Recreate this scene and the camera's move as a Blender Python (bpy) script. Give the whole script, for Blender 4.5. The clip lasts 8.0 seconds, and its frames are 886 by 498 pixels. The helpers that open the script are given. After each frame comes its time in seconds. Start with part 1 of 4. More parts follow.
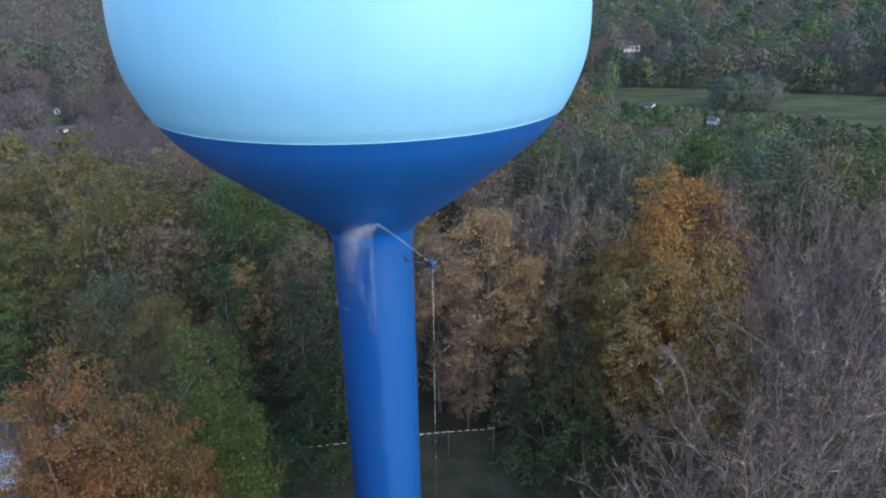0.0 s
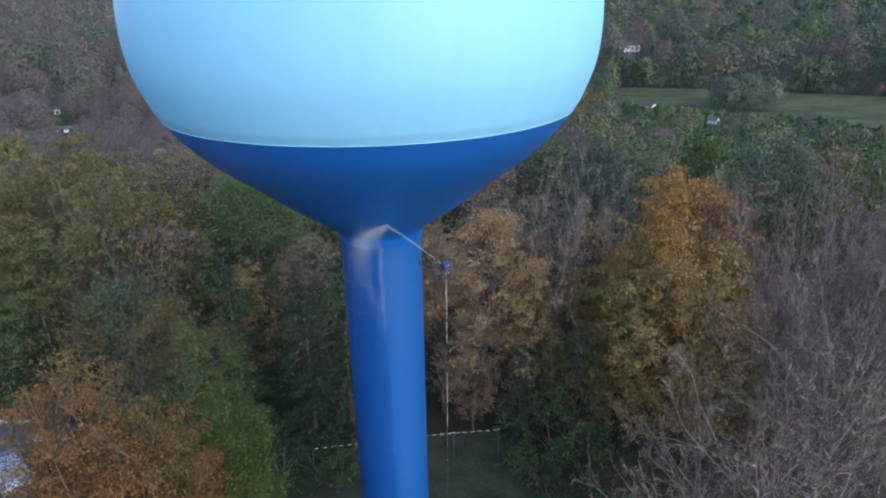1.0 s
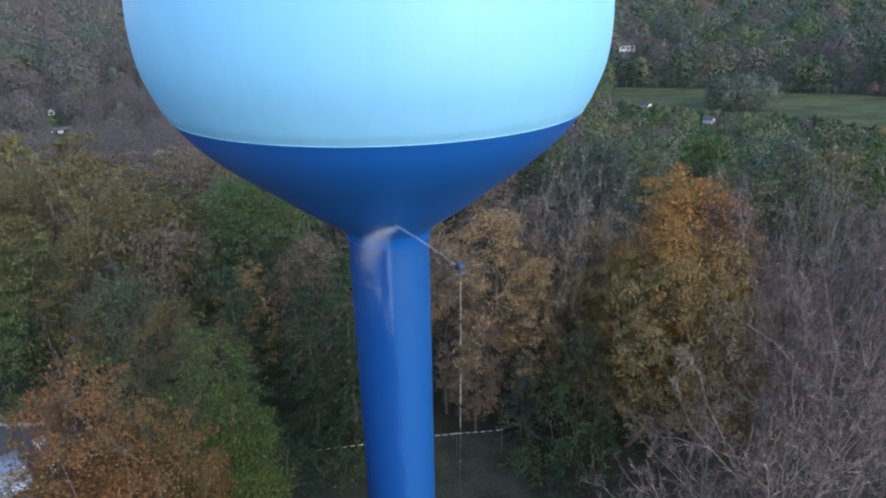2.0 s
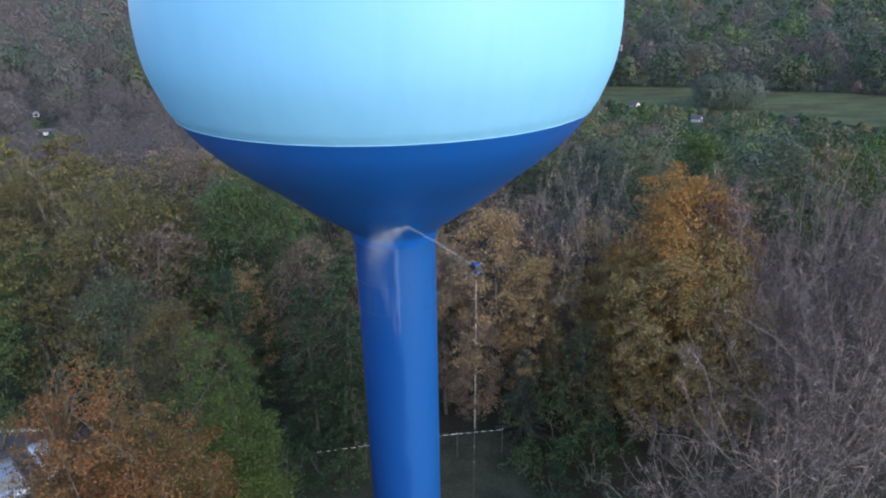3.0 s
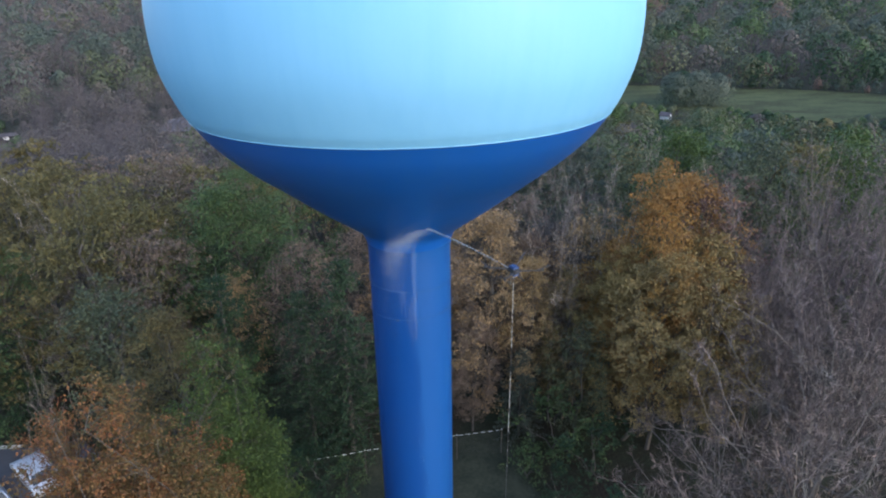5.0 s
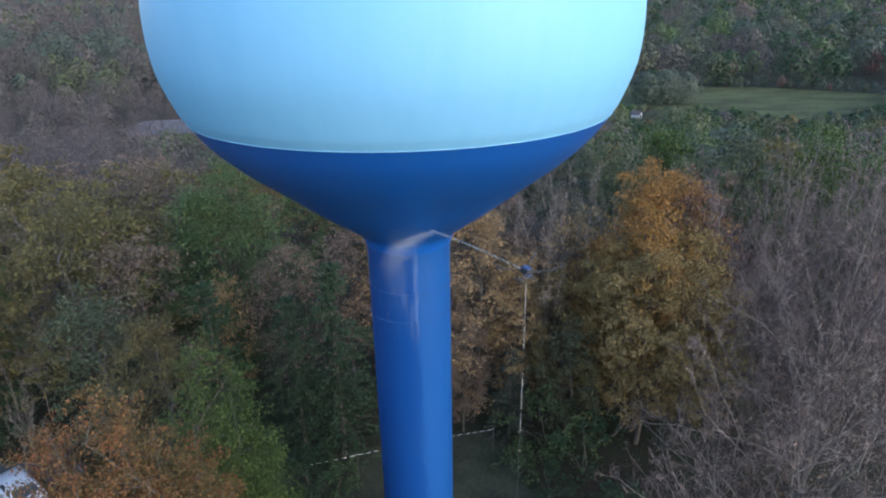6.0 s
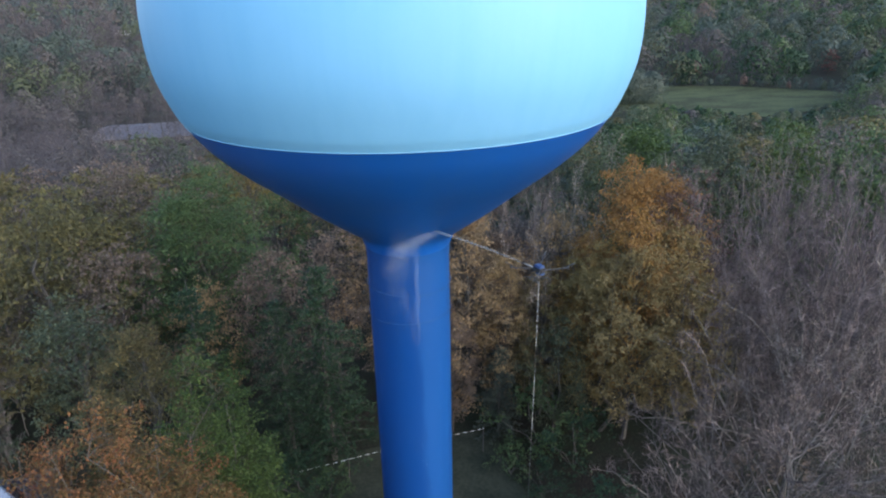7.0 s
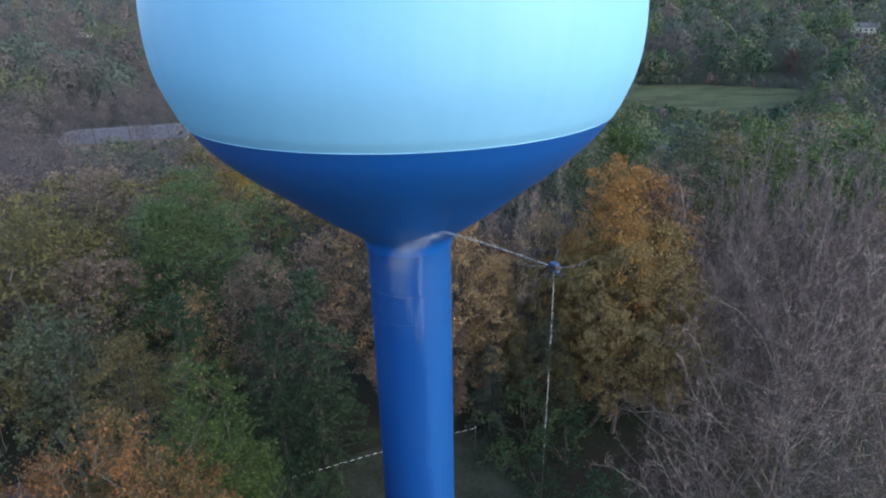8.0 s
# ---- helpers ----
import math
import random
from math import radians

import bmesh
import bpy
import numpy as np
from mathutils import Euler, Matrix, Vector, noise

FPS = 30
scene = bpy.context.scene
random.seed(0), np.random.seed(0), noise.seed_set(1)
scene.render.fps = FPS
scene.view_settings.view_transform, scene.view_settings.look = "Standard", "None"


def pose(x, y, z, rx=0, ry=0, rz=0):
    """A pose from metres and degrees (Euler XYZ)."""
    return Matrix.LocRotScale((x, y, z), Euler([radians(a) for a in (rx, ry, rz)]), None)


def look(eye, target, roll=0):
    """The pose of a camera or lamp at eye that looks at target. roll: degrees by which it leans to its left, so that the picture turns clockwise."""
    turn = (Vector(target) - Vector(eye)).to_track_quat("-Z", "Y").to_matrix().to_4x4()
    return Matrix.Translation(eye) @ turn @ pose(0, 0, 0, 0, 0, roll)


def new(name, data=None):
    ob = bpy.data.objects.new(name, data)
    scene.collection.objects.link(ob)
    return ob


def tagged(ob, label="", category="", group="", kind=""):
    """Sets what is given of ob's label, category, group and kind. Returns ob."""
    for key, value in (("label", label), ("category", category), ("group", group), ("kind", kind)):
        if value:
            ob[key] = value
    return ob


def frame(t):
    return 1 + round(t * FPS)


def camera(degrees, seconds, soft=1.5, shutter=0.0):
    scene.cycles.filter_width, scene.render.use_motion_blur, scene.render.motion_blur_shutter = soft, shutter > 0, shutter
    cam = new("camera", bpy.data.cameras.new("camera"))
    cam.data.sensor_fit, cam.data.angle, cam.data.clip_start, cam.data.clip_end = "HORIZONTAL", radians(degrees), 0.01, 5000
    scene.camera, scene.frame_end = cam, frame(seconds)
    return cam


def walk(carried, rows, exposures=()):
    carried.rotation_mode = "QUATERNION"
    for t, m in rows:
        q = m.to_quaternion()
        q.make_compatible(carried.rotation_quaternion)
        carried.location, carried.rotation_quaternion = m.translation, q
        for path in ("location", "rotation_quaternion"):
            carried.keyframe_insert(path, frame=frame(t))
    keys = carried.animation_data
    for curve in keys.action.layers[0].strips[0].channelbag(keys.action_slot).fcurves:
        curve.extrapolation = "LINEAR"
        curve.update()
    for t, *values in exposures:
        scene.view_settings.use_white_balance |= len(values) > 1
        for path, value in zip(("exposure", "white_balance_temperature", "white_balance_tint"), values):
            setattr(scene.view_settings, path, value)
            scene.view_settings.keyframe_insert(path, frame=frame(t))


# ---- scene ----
cam = camera(71.91, 8.0, soft=2.1)
PATH = [
    (0, (2.283, -21.795, 29.270), (2.3168, -19.9480, 28.5033), -0.73),
    (0.5, (2.120, -21.734, 29.297), (2.1538, -19.8868, 28.5311), -0.78),
    (1, (1.935, -21.692, 29.306), (1.9696, -19.8454, 28.5395), -0.77),
    (1.5, (1.725, -21.652, 29.310), (1.7636, -19.8048, 28.5433), -0.77),
    (3, (0.806, -21.470, 29.245), (0.8912, -19.6250, 28.4783), -0.84),
    (3.5, (0.435, -21.367, 29.233), (0.5412, -19.5230, 28.4654), -0.85),
    (4, (0.031, -21.281, 29.217), (0.1592, -19.4380, 28.4505), -0.85),
    (4.5, (-0.363, -21.187, 29.232), (-0.2153, -19.3464, 28.4643), -0.84),
    (6, (-1.714, -20.903, 29.295), (-1.4524, -19.0751, 28.5261), -1.00),
    (6.5, (-2.218, -20.816, 29.290), (-1.9108, -18.9956, 28.5216), -0.95),
    (7, (-2.731, -20.716, 29.294), (-2.3767, -18.9034, 28.5267), -1.06),
    (7.5, (-3.238, -20.599, 29.290), (-2.8412, -18.7949, 28.5232), -1.08),
    (8, (-3.749, -20.460, 29.281), (-3.3088, -18.6660, 28.5141), -1.13),
]
walk(cam, [(t, look(e, g, r)) for t, e, g, r in PATH], exposures=[(0, 1.79, 5660, 14), (8, 1.79, 5660, 14)])

# ---------------------------------------------------------------- light
world = bpy.data.worlds.new("overcast_sky")
scene.world = world
world.use_nodes = True
wn = world.node_tree
sky = wn.nodes.new("ShaderNodeTexSky")
sky.sky_type, sky.sun_disc = "NISHITA", False
SUN_AZ, SUN_EL = 141.0, 22.0          # degrees clockwise from +y, and above the horizon
sky.sun_elevation, sky.sun_rotation = radians(SUN_EL), radians(SUN_AZ)
sky.air_density, sky.dust_density, sky.ozone_density = 1.4, 1.4, 1.4
wn.links.new(sky.outputs[0], wn.nodes["Background"].inputs[0])
wn.nodes["Background"].inputs[1].default_value = 0.15

sun_data = bpy.data.lights.new("sun", "SUN")
sun_data.energy, sun_data.angle, sun_data.color = 0.75, radians(60), (1.0, 0.94, 0.84)
sun = new("sun", sun_data)
sd = Vector((math.sin(radians(SUN_AZ)) * math.cos(radians(SUN_EL)), math.cos(radians(SUN_AZ)) * math.cos(radians(SUN_EL)), math.sin(radians(SUN_EL))))
sun.matrix_world = look(sd * 200, (0, 0, 0))


# ---------------------------------------------------------------- materials
def mat_base(name, rough=0.7, metal=0.0):
    m = bpy.data.materials.new(name)
    m.use_nodes = True
    b = m.node_tree.nodes["Principled BSDF"]
    b.inputs["Roughness"].default_value, b.inputs["Metallic"].default_value = rough, metal
    return m, m.node_tree, b


def add(nt, kind, **sets):
    n = nt.nodes.new(kind)
    for k, v in sets.items():
        n.inputs[k.replace("_", " ")].default_value = v
    return n


def ramp(nt, src, stops):
    r = nt.nodes.new("ShaderNodeValToRGB")
    els = r.color_ramp.elements
    while len(els) < len(stops):
        els.new(0.5)
    for e, (p, c) in zip(els, stops):
        e.position, e.color = p, (*c, 1)
    nt.links.new(src, r.inputs[0])
    return r


def blend(nt, fac, a, b, mode="MIX"):
    n = nt.nodes.new("ShaderNodeMix")
    n.data_type, n.blend_type = "RGBA", mode
    for sock, v in ((n.inputs[0], fac), (n.inputs[6], a), (n.inputs[7], b)):
        if isinstance(v, (int, float)):
            sock.default_value = v
        elif isinstance(v, tuple):
            sock.default_value = (*v, 1)
        else:
            nt.links.new(v, sock)
    return n.outputs[2]


def mapped(nt, scale=(1, 1, 1)):
    co = nt.nodes.new("ShaderNodeTexCoord")
    mp = add(nt, "ShaderNodeMapping", Scale=scale)
    nt.links.new(co.outputs["Object"], mp.inputs[0])
    return mp.outputs[0]


def speckled(name, dark, light, scale=3.0, rough=0.85, bump=0.3, metal=0.0, stretch=(1, 1, 1), fine=12.0, spread=(0.35, 0.65)):
    """Two scales of noise between two colours, with a bump."""
    m, nt, b = mat_base(name, rough, metal)
    v = mapped(nt, stretch)
    n1, n2 = add(nt, "ShaderNodeTexNoise", Scale=scale, Detail=5.0), add(nt, "ShaderNodeTexNoise", Scale=scale * fine, Detail=3.0)
    nt.links.new(v, n1.inputs[0])
    nt.links.new(v, n2.inputs[0])
    mixed = blend(nt, 0.4, n1.outputs[0], n2.outputs[0])
    nt.links.new(ramp(nt, mixed, [(spread[0], dark), (spread[1], light)]).outputs[0], b.inputs[0])
    bp = add(nt, "ShaderNodeBump", Strength=bump, Distance=0.05)
    nt.links.new(n2.outputs[0], bp.inputs["Height"])
    nt.links.new(bp.outputs[0], b.inputs["Normal"])
    return m


def leaves(name, a, b_, c, through_=0.25, grain=0.35):
    """Leaf colours that vary leaf by leaf, spray by spray, bough by bough and tree by tree."""
    m, nt, b = mat_base(name, 0.6)
    b.inputs["Specular IOR Level"].default_value = 0.2
    geo = nt.nodes.new("ShaderNodeNewGeometry")
    info = nt.nodes.new("ShaderNodeObjectInfo")
    v = mapped(nt)
    near_ = grain > 0.2
    big, spray_ = add(nt, "ShaderNodeTexNoise", Scale=grain, Detail=2.0), add(nt, "ShaderNodeTexNoise", Scale=grain * 4.2, Detail=2.0)
    nt.links.new(v, big.inputs[0])
    nt.links.new(v, spray_.inputs[0])
    mix_ = blend(nt, 0.45, big.outputs[0], spray_.outputs[0])
    spread = ramp(nt, geo.outputs["Random Per Island"], [(0.0, (0.3, 0.3, 0.3)), (1.0, (0.7, 0.7, 0.7))]).outputs[0]
    mix_ = blend(nt, 0.3 if near_ else 0.18, mix_, spread)
    col = ramp(nt, mix_, [(0.37, a), (0.5, b_), (0.63, c)]).outputs[0]
    tone = nt.nodes.new("ShaderNodeHueSaturation")
    for sock, lo, hi in (("Value", 0.95, 1.2), ("Hue", 0.493, 0.507)):
        r = add(nt, "ShaderNodeMapRange")
        r.inputs["To Min"].default_value, r.inputs["To Max"].default_value = lo, hi
        nt.links.new(info.outputs["Random"], r.inputs[0])
        nt.links.new(r.outputs[0], tone.inputs[sock])
    tone.inputs["Saturation"].default_value = 1.1 if near_ else 1.0
    nt.links.new(col, tone.inputs["Color"])
    nt.links.new(tone.outputs[0], b.inputs[0])
    tr = add(nt, "ShaderNodeBsdfTranslucent")
    nt.links.new(tone.outputs[0], tr.inputs[0])
    mx = add(nt, "ShaderNodeMixShader", Fac=through_)
    nt.links.new(b.outputs[0], mx.inputs[1])
    nt.links.new(tr.outputs[0], mx.inputs[2])
    nt.links.new(mx.outputs[0], nt.nodes["Material Output"].inputs[0])
    return m


def twigs(name, dark, mid, light):
    """Bare twigs, some silvery and some dark."""
    m, nt, b = mat_base(name, 0.9)
    b.inputs["Specular IOR Level"].default_value = 0.15
    geo = nt.nodes.new("ShaderNodeNewGeometry")
    big = add(nt, "ShaderNodeTexNoise", Scale=0.45, Detail=2.0)
    nt.links.new(mapped(nt), big.inputs[0])
    spread = ramp(nt, geo.outputs["Random Per Island"], [(0.0, (0.2, 0.2, 0.2)), (1.0, (0.8, 0.8, 0.8))]).outputs[0]
    nt.links.new(ramp(nt, blend(nt, 0.6, big.outputs[0], spread), [(0.38, dark), (0.57, mid), (0.71, light)]).outputs[0], b.inputs[0])
    return m


LEAF = {
    "green": leaves("green_leaves", (0.035, 0.054, 0.025), (0.056, 0.082, 0.037), (0.092, 0.117, 0.049)),
    "lime": leaves("fresh_green_leaves", (0.025, 0.041, 0.014), (0.04, 0.06, 0.019), (0.063, 0.084, 0.028)),
    "dark": leaves("dark_green_leaves", (0.013, 0.026, 0.015), (0.024, 0.042, 0.022), (0.044, 0.064, 0.032), 0.2),
    "olive": leaves("olive_leaves", (0.052, 0.050, 0.026), (0.09, 0.079, 0.038), (0.142, 0.119, 0.05)),
    "yellow": leaves("yellow_leaves", (0.086, 0.068, 0.017), (0.144, 0.104, 0.024), (0.202, 0.137, 0.029)),
    "orange": leaves("orange_leaves", (0.14, 0.095, 0.045), (0.212, 0.132, 0.053), (0.288, 0.17, 0.064)),
    "amber": leaves("amber_leaves", (0.127, 0.105, 0.059), (0.187, 0.146, 0.071), (0.264, 0.197, 0.095)),
    "copper": leaves("copper_leaves", (0.046, 0.047, 0.02), (0.093, 0.056, 0.027), (0.145, 0.06, 0.034)),
    "bronze": leaves("bronze_leaves", (0.036, 0.042, 0.017), (0.068, 0.054, 0.023), (0.105, 0.06, 0.027)),
    "rust": leaves("rust_leaves", (0.118, 0.093, 0.057), (0.192, 0.139, 0.08), (0.282, 0.194, 0.105)),
    "brown": leaves("brown_leaves", (0.070, 0.057, 0.045), (0.117, 0.090, 0.071), (0.189, 0.144, 0.112)),
    "red": leaves("red_leaves", (0.085, 0.042, 0.043), (0.12, 0.054, 0.050), (0.15, 0.07, 0.056)),
    # Duller leaf colours, with the haze over the far woods put into them
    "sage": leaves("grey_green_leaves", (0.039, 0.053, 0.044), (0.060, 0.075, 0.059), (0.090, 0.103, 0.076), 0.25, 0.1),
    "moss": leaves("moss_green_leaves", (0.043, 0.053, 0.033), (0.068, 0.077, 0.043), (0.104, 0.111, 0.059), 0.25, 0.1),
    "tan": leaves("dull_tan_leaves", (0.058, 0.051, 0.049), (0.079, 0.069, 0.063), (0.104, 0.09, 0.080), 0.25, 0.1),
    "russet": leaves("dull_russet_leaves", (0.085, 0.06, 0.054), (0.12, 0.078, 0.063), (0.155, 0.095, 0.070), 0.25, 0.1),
    "grey": twigs("bare_twigs", (0.032, 0.025, 0.024), (0.1, 0.077, 0.072), (0.31, 0.25, 0.23)),
    "dusk": twigs("purple_grey_twigs", (0.062, 0.05, 0.052), (0.12, 0.097, 0.099), (0.25, 0.21, 0.21)),
    "mauve": twigs("far_bare_twigs", (0.056, 0.049, 0.052), (0.077, 0.067, 0.07), (0.1, 0.088, 0.09)),
    "pale": twigs("pale_twigs", (0.075, 0.063, 0.055), (0.19, 0.16, 0.14), (0.42, 0.37, 0.33)),
}
BARK = speckled("grey_bark", (0.032, 0.028, 0.024), (0.08, 0.07, 0.061), 1.2, 0.95, 0.8, stretch=(1, 1, 0.25))
PALE_BARK = speckled("pale_bark", (0.07, 0.06, 0.053), (0.19, 0.162, 0.142), 1.2, 0.95, 0.8, stretch=(1, 1, 0.3))


def painted_steel(name, colour, rough, dirt, streak=0.06, lit_side=None):
    """Gloss paint on steel with faint vertical runs of dirt and slight unevenness of the plates."""
    m, nt, b = mat_base(name, rough)
    runs = add(nt, "ShaderNodeTexNoise", Scale=1.0, Detail=6.0)
    nt.links.new(mapped(nt, (2.2, 2.2, 0.12)), runs.inputs[0])
    blot = add(nt, "ShaderNodeTexNoise", Scale=0.5, Detail=4.0)
    nt.links.new(mapped(nt), blot.inputs[0])
    f1 = ramp(nt, runs.outputs[0], [(0.45, (0, 0, 0)), (0.8, (streak * 4,) * 3)]).outputs[0]
    f2 = ramp(nt, blot.outputs[0], [(0.4, (0, 0, 0)), (0.75, (streak * 2,) * 3)]).outputs[0]
    skin = blend(nt, f2, blend(nt, f1, colour, dirt), dirt)
    if lit_side:
        # one flank lightened in the paint as the lit side, with a ragged upright edge, and pale scuffs along that edge
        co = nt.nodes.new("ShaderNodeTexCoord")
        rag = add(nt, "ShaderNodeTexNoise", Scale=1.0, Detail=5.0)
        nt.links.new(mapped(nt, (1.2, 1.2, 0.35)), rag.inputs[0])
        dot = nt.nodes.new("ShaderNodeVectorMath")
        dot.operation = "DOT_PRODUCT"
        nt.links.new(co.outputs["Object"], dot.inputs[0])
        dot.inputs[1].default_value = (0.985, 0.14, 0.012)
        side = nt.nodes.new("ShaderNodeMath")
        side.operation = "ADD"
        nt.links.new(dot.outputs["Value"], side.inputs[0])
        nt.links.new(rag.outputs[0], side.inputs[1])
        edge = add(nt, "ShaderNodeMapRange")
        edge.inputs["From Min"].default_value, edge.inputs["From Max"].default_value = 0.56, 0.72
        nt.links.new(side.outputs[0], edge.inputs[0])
        lit_skin = blend(nt, edge.outputs[0], skin, lit_side)
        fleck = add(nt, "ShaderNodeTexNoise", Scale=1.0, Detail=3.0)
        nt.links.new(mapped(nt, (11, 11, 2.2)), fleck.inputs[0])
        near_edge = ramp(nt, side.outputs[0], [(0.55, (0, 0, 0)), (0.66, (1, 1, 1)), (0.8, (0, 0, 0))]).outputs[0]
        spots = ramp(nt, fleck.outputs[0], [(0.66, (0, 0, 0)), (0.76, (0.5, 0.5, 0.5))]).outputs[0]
        skin = blend(nt, blend(nt, 1.0, near_edge, spots, "MULTIPLY"), lit_skin, (0.3, 0.38, 0.55))
    nt.links.new(skin, b.inputs[0])
    rr = add(nt, "ShaderNodeMapRange")
    rr.inputs["To Min"].default_value, rr.inputs["To Max"].default_value = rough - 0.06, rough + 0.1
    nt.links.new(blot.outputs[0], rr.inputs[0])
    nt.links.new(rr.outputs[0], b.inputs["Roughness"])
    bp = add(nt, "ShaderNodeBump", Strength=0.12, Distance=0.05)
    nt.links.new(blot.outputs[0], bp.inputs["Height"])
    nt.links.new(bp.outputs[0], b.inputs["Normal"])
    return m


PALE_BLUE = painted_steel("pale_blue_paint", (0.142, 0.343, 0.552), 0.58, (0.108, 0.305, 0.506), 0.1)
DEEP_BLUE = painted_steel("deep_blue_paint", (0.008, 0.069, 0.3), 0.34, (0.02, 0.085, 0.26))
# Bowl's deep blue darkened as shade, with one flank painted lighter as lit
SHAFT_BLUE = painted_steel("half_lit_deep_blue_paint", (0.0036, 0.038, 0.172), 0.36, (0.009, 0.045, 0.156), lit_side=(0.008, 0.055, 0.203))
WELD = painted_steel("weathered_cable", (0.025, 0.075, 0.2), 0.6, (0.01, 0.035, 0.11), 0.16)
WHITE = speckled("white_paint", (0.62, 0.62, 0.6), (0.8, 0.8, 0.78), 1.5, 0.6, 0.1)
WIRE = speckled("dull_galvanised_wire", (0.03, 0.031, 0.03), (0.06, 0.061, 0.06), 4.0, 0.7, 0.1)
STEEL = speckled("galvanised_steel", (0.42, 0.43, 0.44), (0.62, 0.63, 0.64), 4.0, 0.45, 0.1, 0.6)
BLACK = speckled("black_plastic", (0.018, 0.018, 0.02), (0.035, 0.035, 0.04), 8.0, 0.45, 0.1)
DRONE_BLUE = speckled("blue_plastic", (0.02, 0.04, 0.11), (0.045, 0.08, 0.18), 8.0, 0.4, 0.1)
RUBBER = speckled("banded_hose_rubber", (0.025, 0.025, 0.027), (0.36, 0.36, 0.35), 1.1, 0.6, 0.1, stretch=(1, 1, 0.8), spread=(0.52, 0.56))
ROOF = speckled("grey_shingles", (0.05, 0.042, 0.047), (0.09, 0.077, 0.084), 0.5, 0.9, 0.4)
DARK_ROOF = speckled("dark_shingles", (0.05, 0.05, 0.055), (0.1, 0.1, 0.105), 0.5, 0.9, 0.4)
SIDING = speckled("white_siding", (0.5, 0.5, 0.5), (0.64, 0.64, 0.63), 0.7, 0.7, 0.1, stretch=(1, 1, 6))
GLASS = mat_base("window_glass", 0.08)[0]
GLASS.node_tree.nodes["Principled BSDF"].inputs[0].default_value = (0.03, 0.035, 0.04, 1)
CAR_WHITE, CAR_SILVER, CAR_DARK = (mat_base(n, 0.36, mt)[0] for n, mt in (("white_car_paint", 0.0), ("silver_car_paint", 0.2), ("dark_car_paint", 0.1)))
for m_, c_ in ((CAR_WHITE, (0.42, 0.44, 0.49)), (CAR_SILVER, (0.24, 0.27, 0.34)), (CAR_DARK, (0.03, 0.032, 0.05))):
    m_.node_tree.nodes["Principled BSDF"].inputs[0].default_value = (*c_, 1)
ASPHALT = speckled("asphalt", (0.042, 0.042, 0.05), (0.085, 0.085, 0.098), 0.35, 0.9, 0.3, fine=60)
KERB = speckled("concrete_kerb", (0.3, 0.29, 0.28), (0.45, 0.44, 0.42), 1.5, 0.9, 0.3)
YARD_TURF = speckled("yard_turf", (0.022, 0.026, 0.018), (0.047, 0.05, 0.033), 0.5, 0.95, 0.5, fine=9, spread=(0.38, 0.62))
YARD_TURF.node_tree.nodes["Principled BSDF"].inputs["Specular IOR Level"].default_value = 0.12
MEADOW = speckled("meadow_grass", (0.03, 0.033, 0.015), (0.064, 0.073, 0.03), 0.09, 0.95, 0.4, stretch=(0.7, 1.6, 1), fine=9, spread=(0.4, 0.6))
MEADOW.node_tree.nodes["Principled BSDF"].inputs["Specular IOR Level"].default_value = 0.12


def woodland_floor():
    """Dull grass, leaf litter and bare soil."""
    m, nt, b = mat_base("woodland_floor", 0.95)
    b.inputs["Specular IOR Level"].default_value = 0.12
    v = mapped(nt)
    n1, n2, n3 = (add(nt, "ShaderNodeTexNoise", Scale=s, Detail=6.0) for s in (0.06, 0.45, 7.0))
    for n in (n1, n2, n3):
        nt.links.new(v, n.inputs[0])
    litter = ramp(nt, n3.outputs[0], [(0.3, (0.015, 0.013, 0.011)), (0.55, (0.029, 0.024, 0.018)), (0.75, (0.062, 0.048, 0.034))]).outputs[0]
    grass = ramp(nt, n3.outputs[0], [(0.3, (0.017, 0.021, 0.014)), (0.7, (0.037, 0.043, 0.025))]).outputs[0]
    fac = ramp(nt, blend(nt, 0.5, n1.outputs[0], n2.outputs[0]), [(0.42, (0, 0, 0)), (0.58, (1, 1, 1))]).outputs[0]
    nt.links.new(blend(nt, fac, litter, grass), b.inputs[0])
    bp = add(nt, "ShaderNodeBump", Strength=0.6, Distance=0.1)
    nt.links.new(n3.outputs[0], bp.inputs["Height"])
    nt.links.new(bp.outputs[0], b.inputs["Normal"])
    return m


FLOOR = woodland_floor()


# ---------------------------------------------------------------- mesh helpers
def mesh_from(name, verts, faces, mats, index=None, smooth=False):
    """A mesh from arrays: verts (n, 3) and faces, a list of (m, k) index arrays."""
    me = bpy.data.meshes.new(name)
    verts = np.asarray(verts, np.float32)
    faces = [np.asarray(f, np.int32) for f in faces if len(f)]
    me.vertices.add(len(verts))
    me.vertices.foreach_set("co", verts.ravel())
    loops = np.concatenate([f.ravel() for f in faces])
    sizes = np.concatenate([np.full(len(f), f.shape[1], np.int32) for f in faces])
    me.loops.add(len(loops))
    me.loops.foreach_set("vertex_index", loops)
    me.polygons.add(len(sizes))
    me.polygons.foreach_set("loop_start", np.concatenate([[0], np.cumsum(sizes)[:-1]]).astype(np.int32))
    for m in mats:
        me.materials.append(m)
    if index is not None:
        me.polygons.foreach_set("material_index", np.asarray(index, np.int32))
    me.polygons.foreach_set("use_smooth", np.full(len(sizes), smooth, bool))
    me.update(calc_edges=True)
    me.validate()
    return me


def part(name, bm, material, parent, label=""):
    """One bmesh as one mesh object under a thing or a part."""
    me = bpy.data.meshes.new(name)
    bm.to_mesh(me)
    bm.free()
    me.materials.append(material)
    ob = new(name, me)
    ob.parent = parent
    if label:
        tagged(ob, label)
    return ob


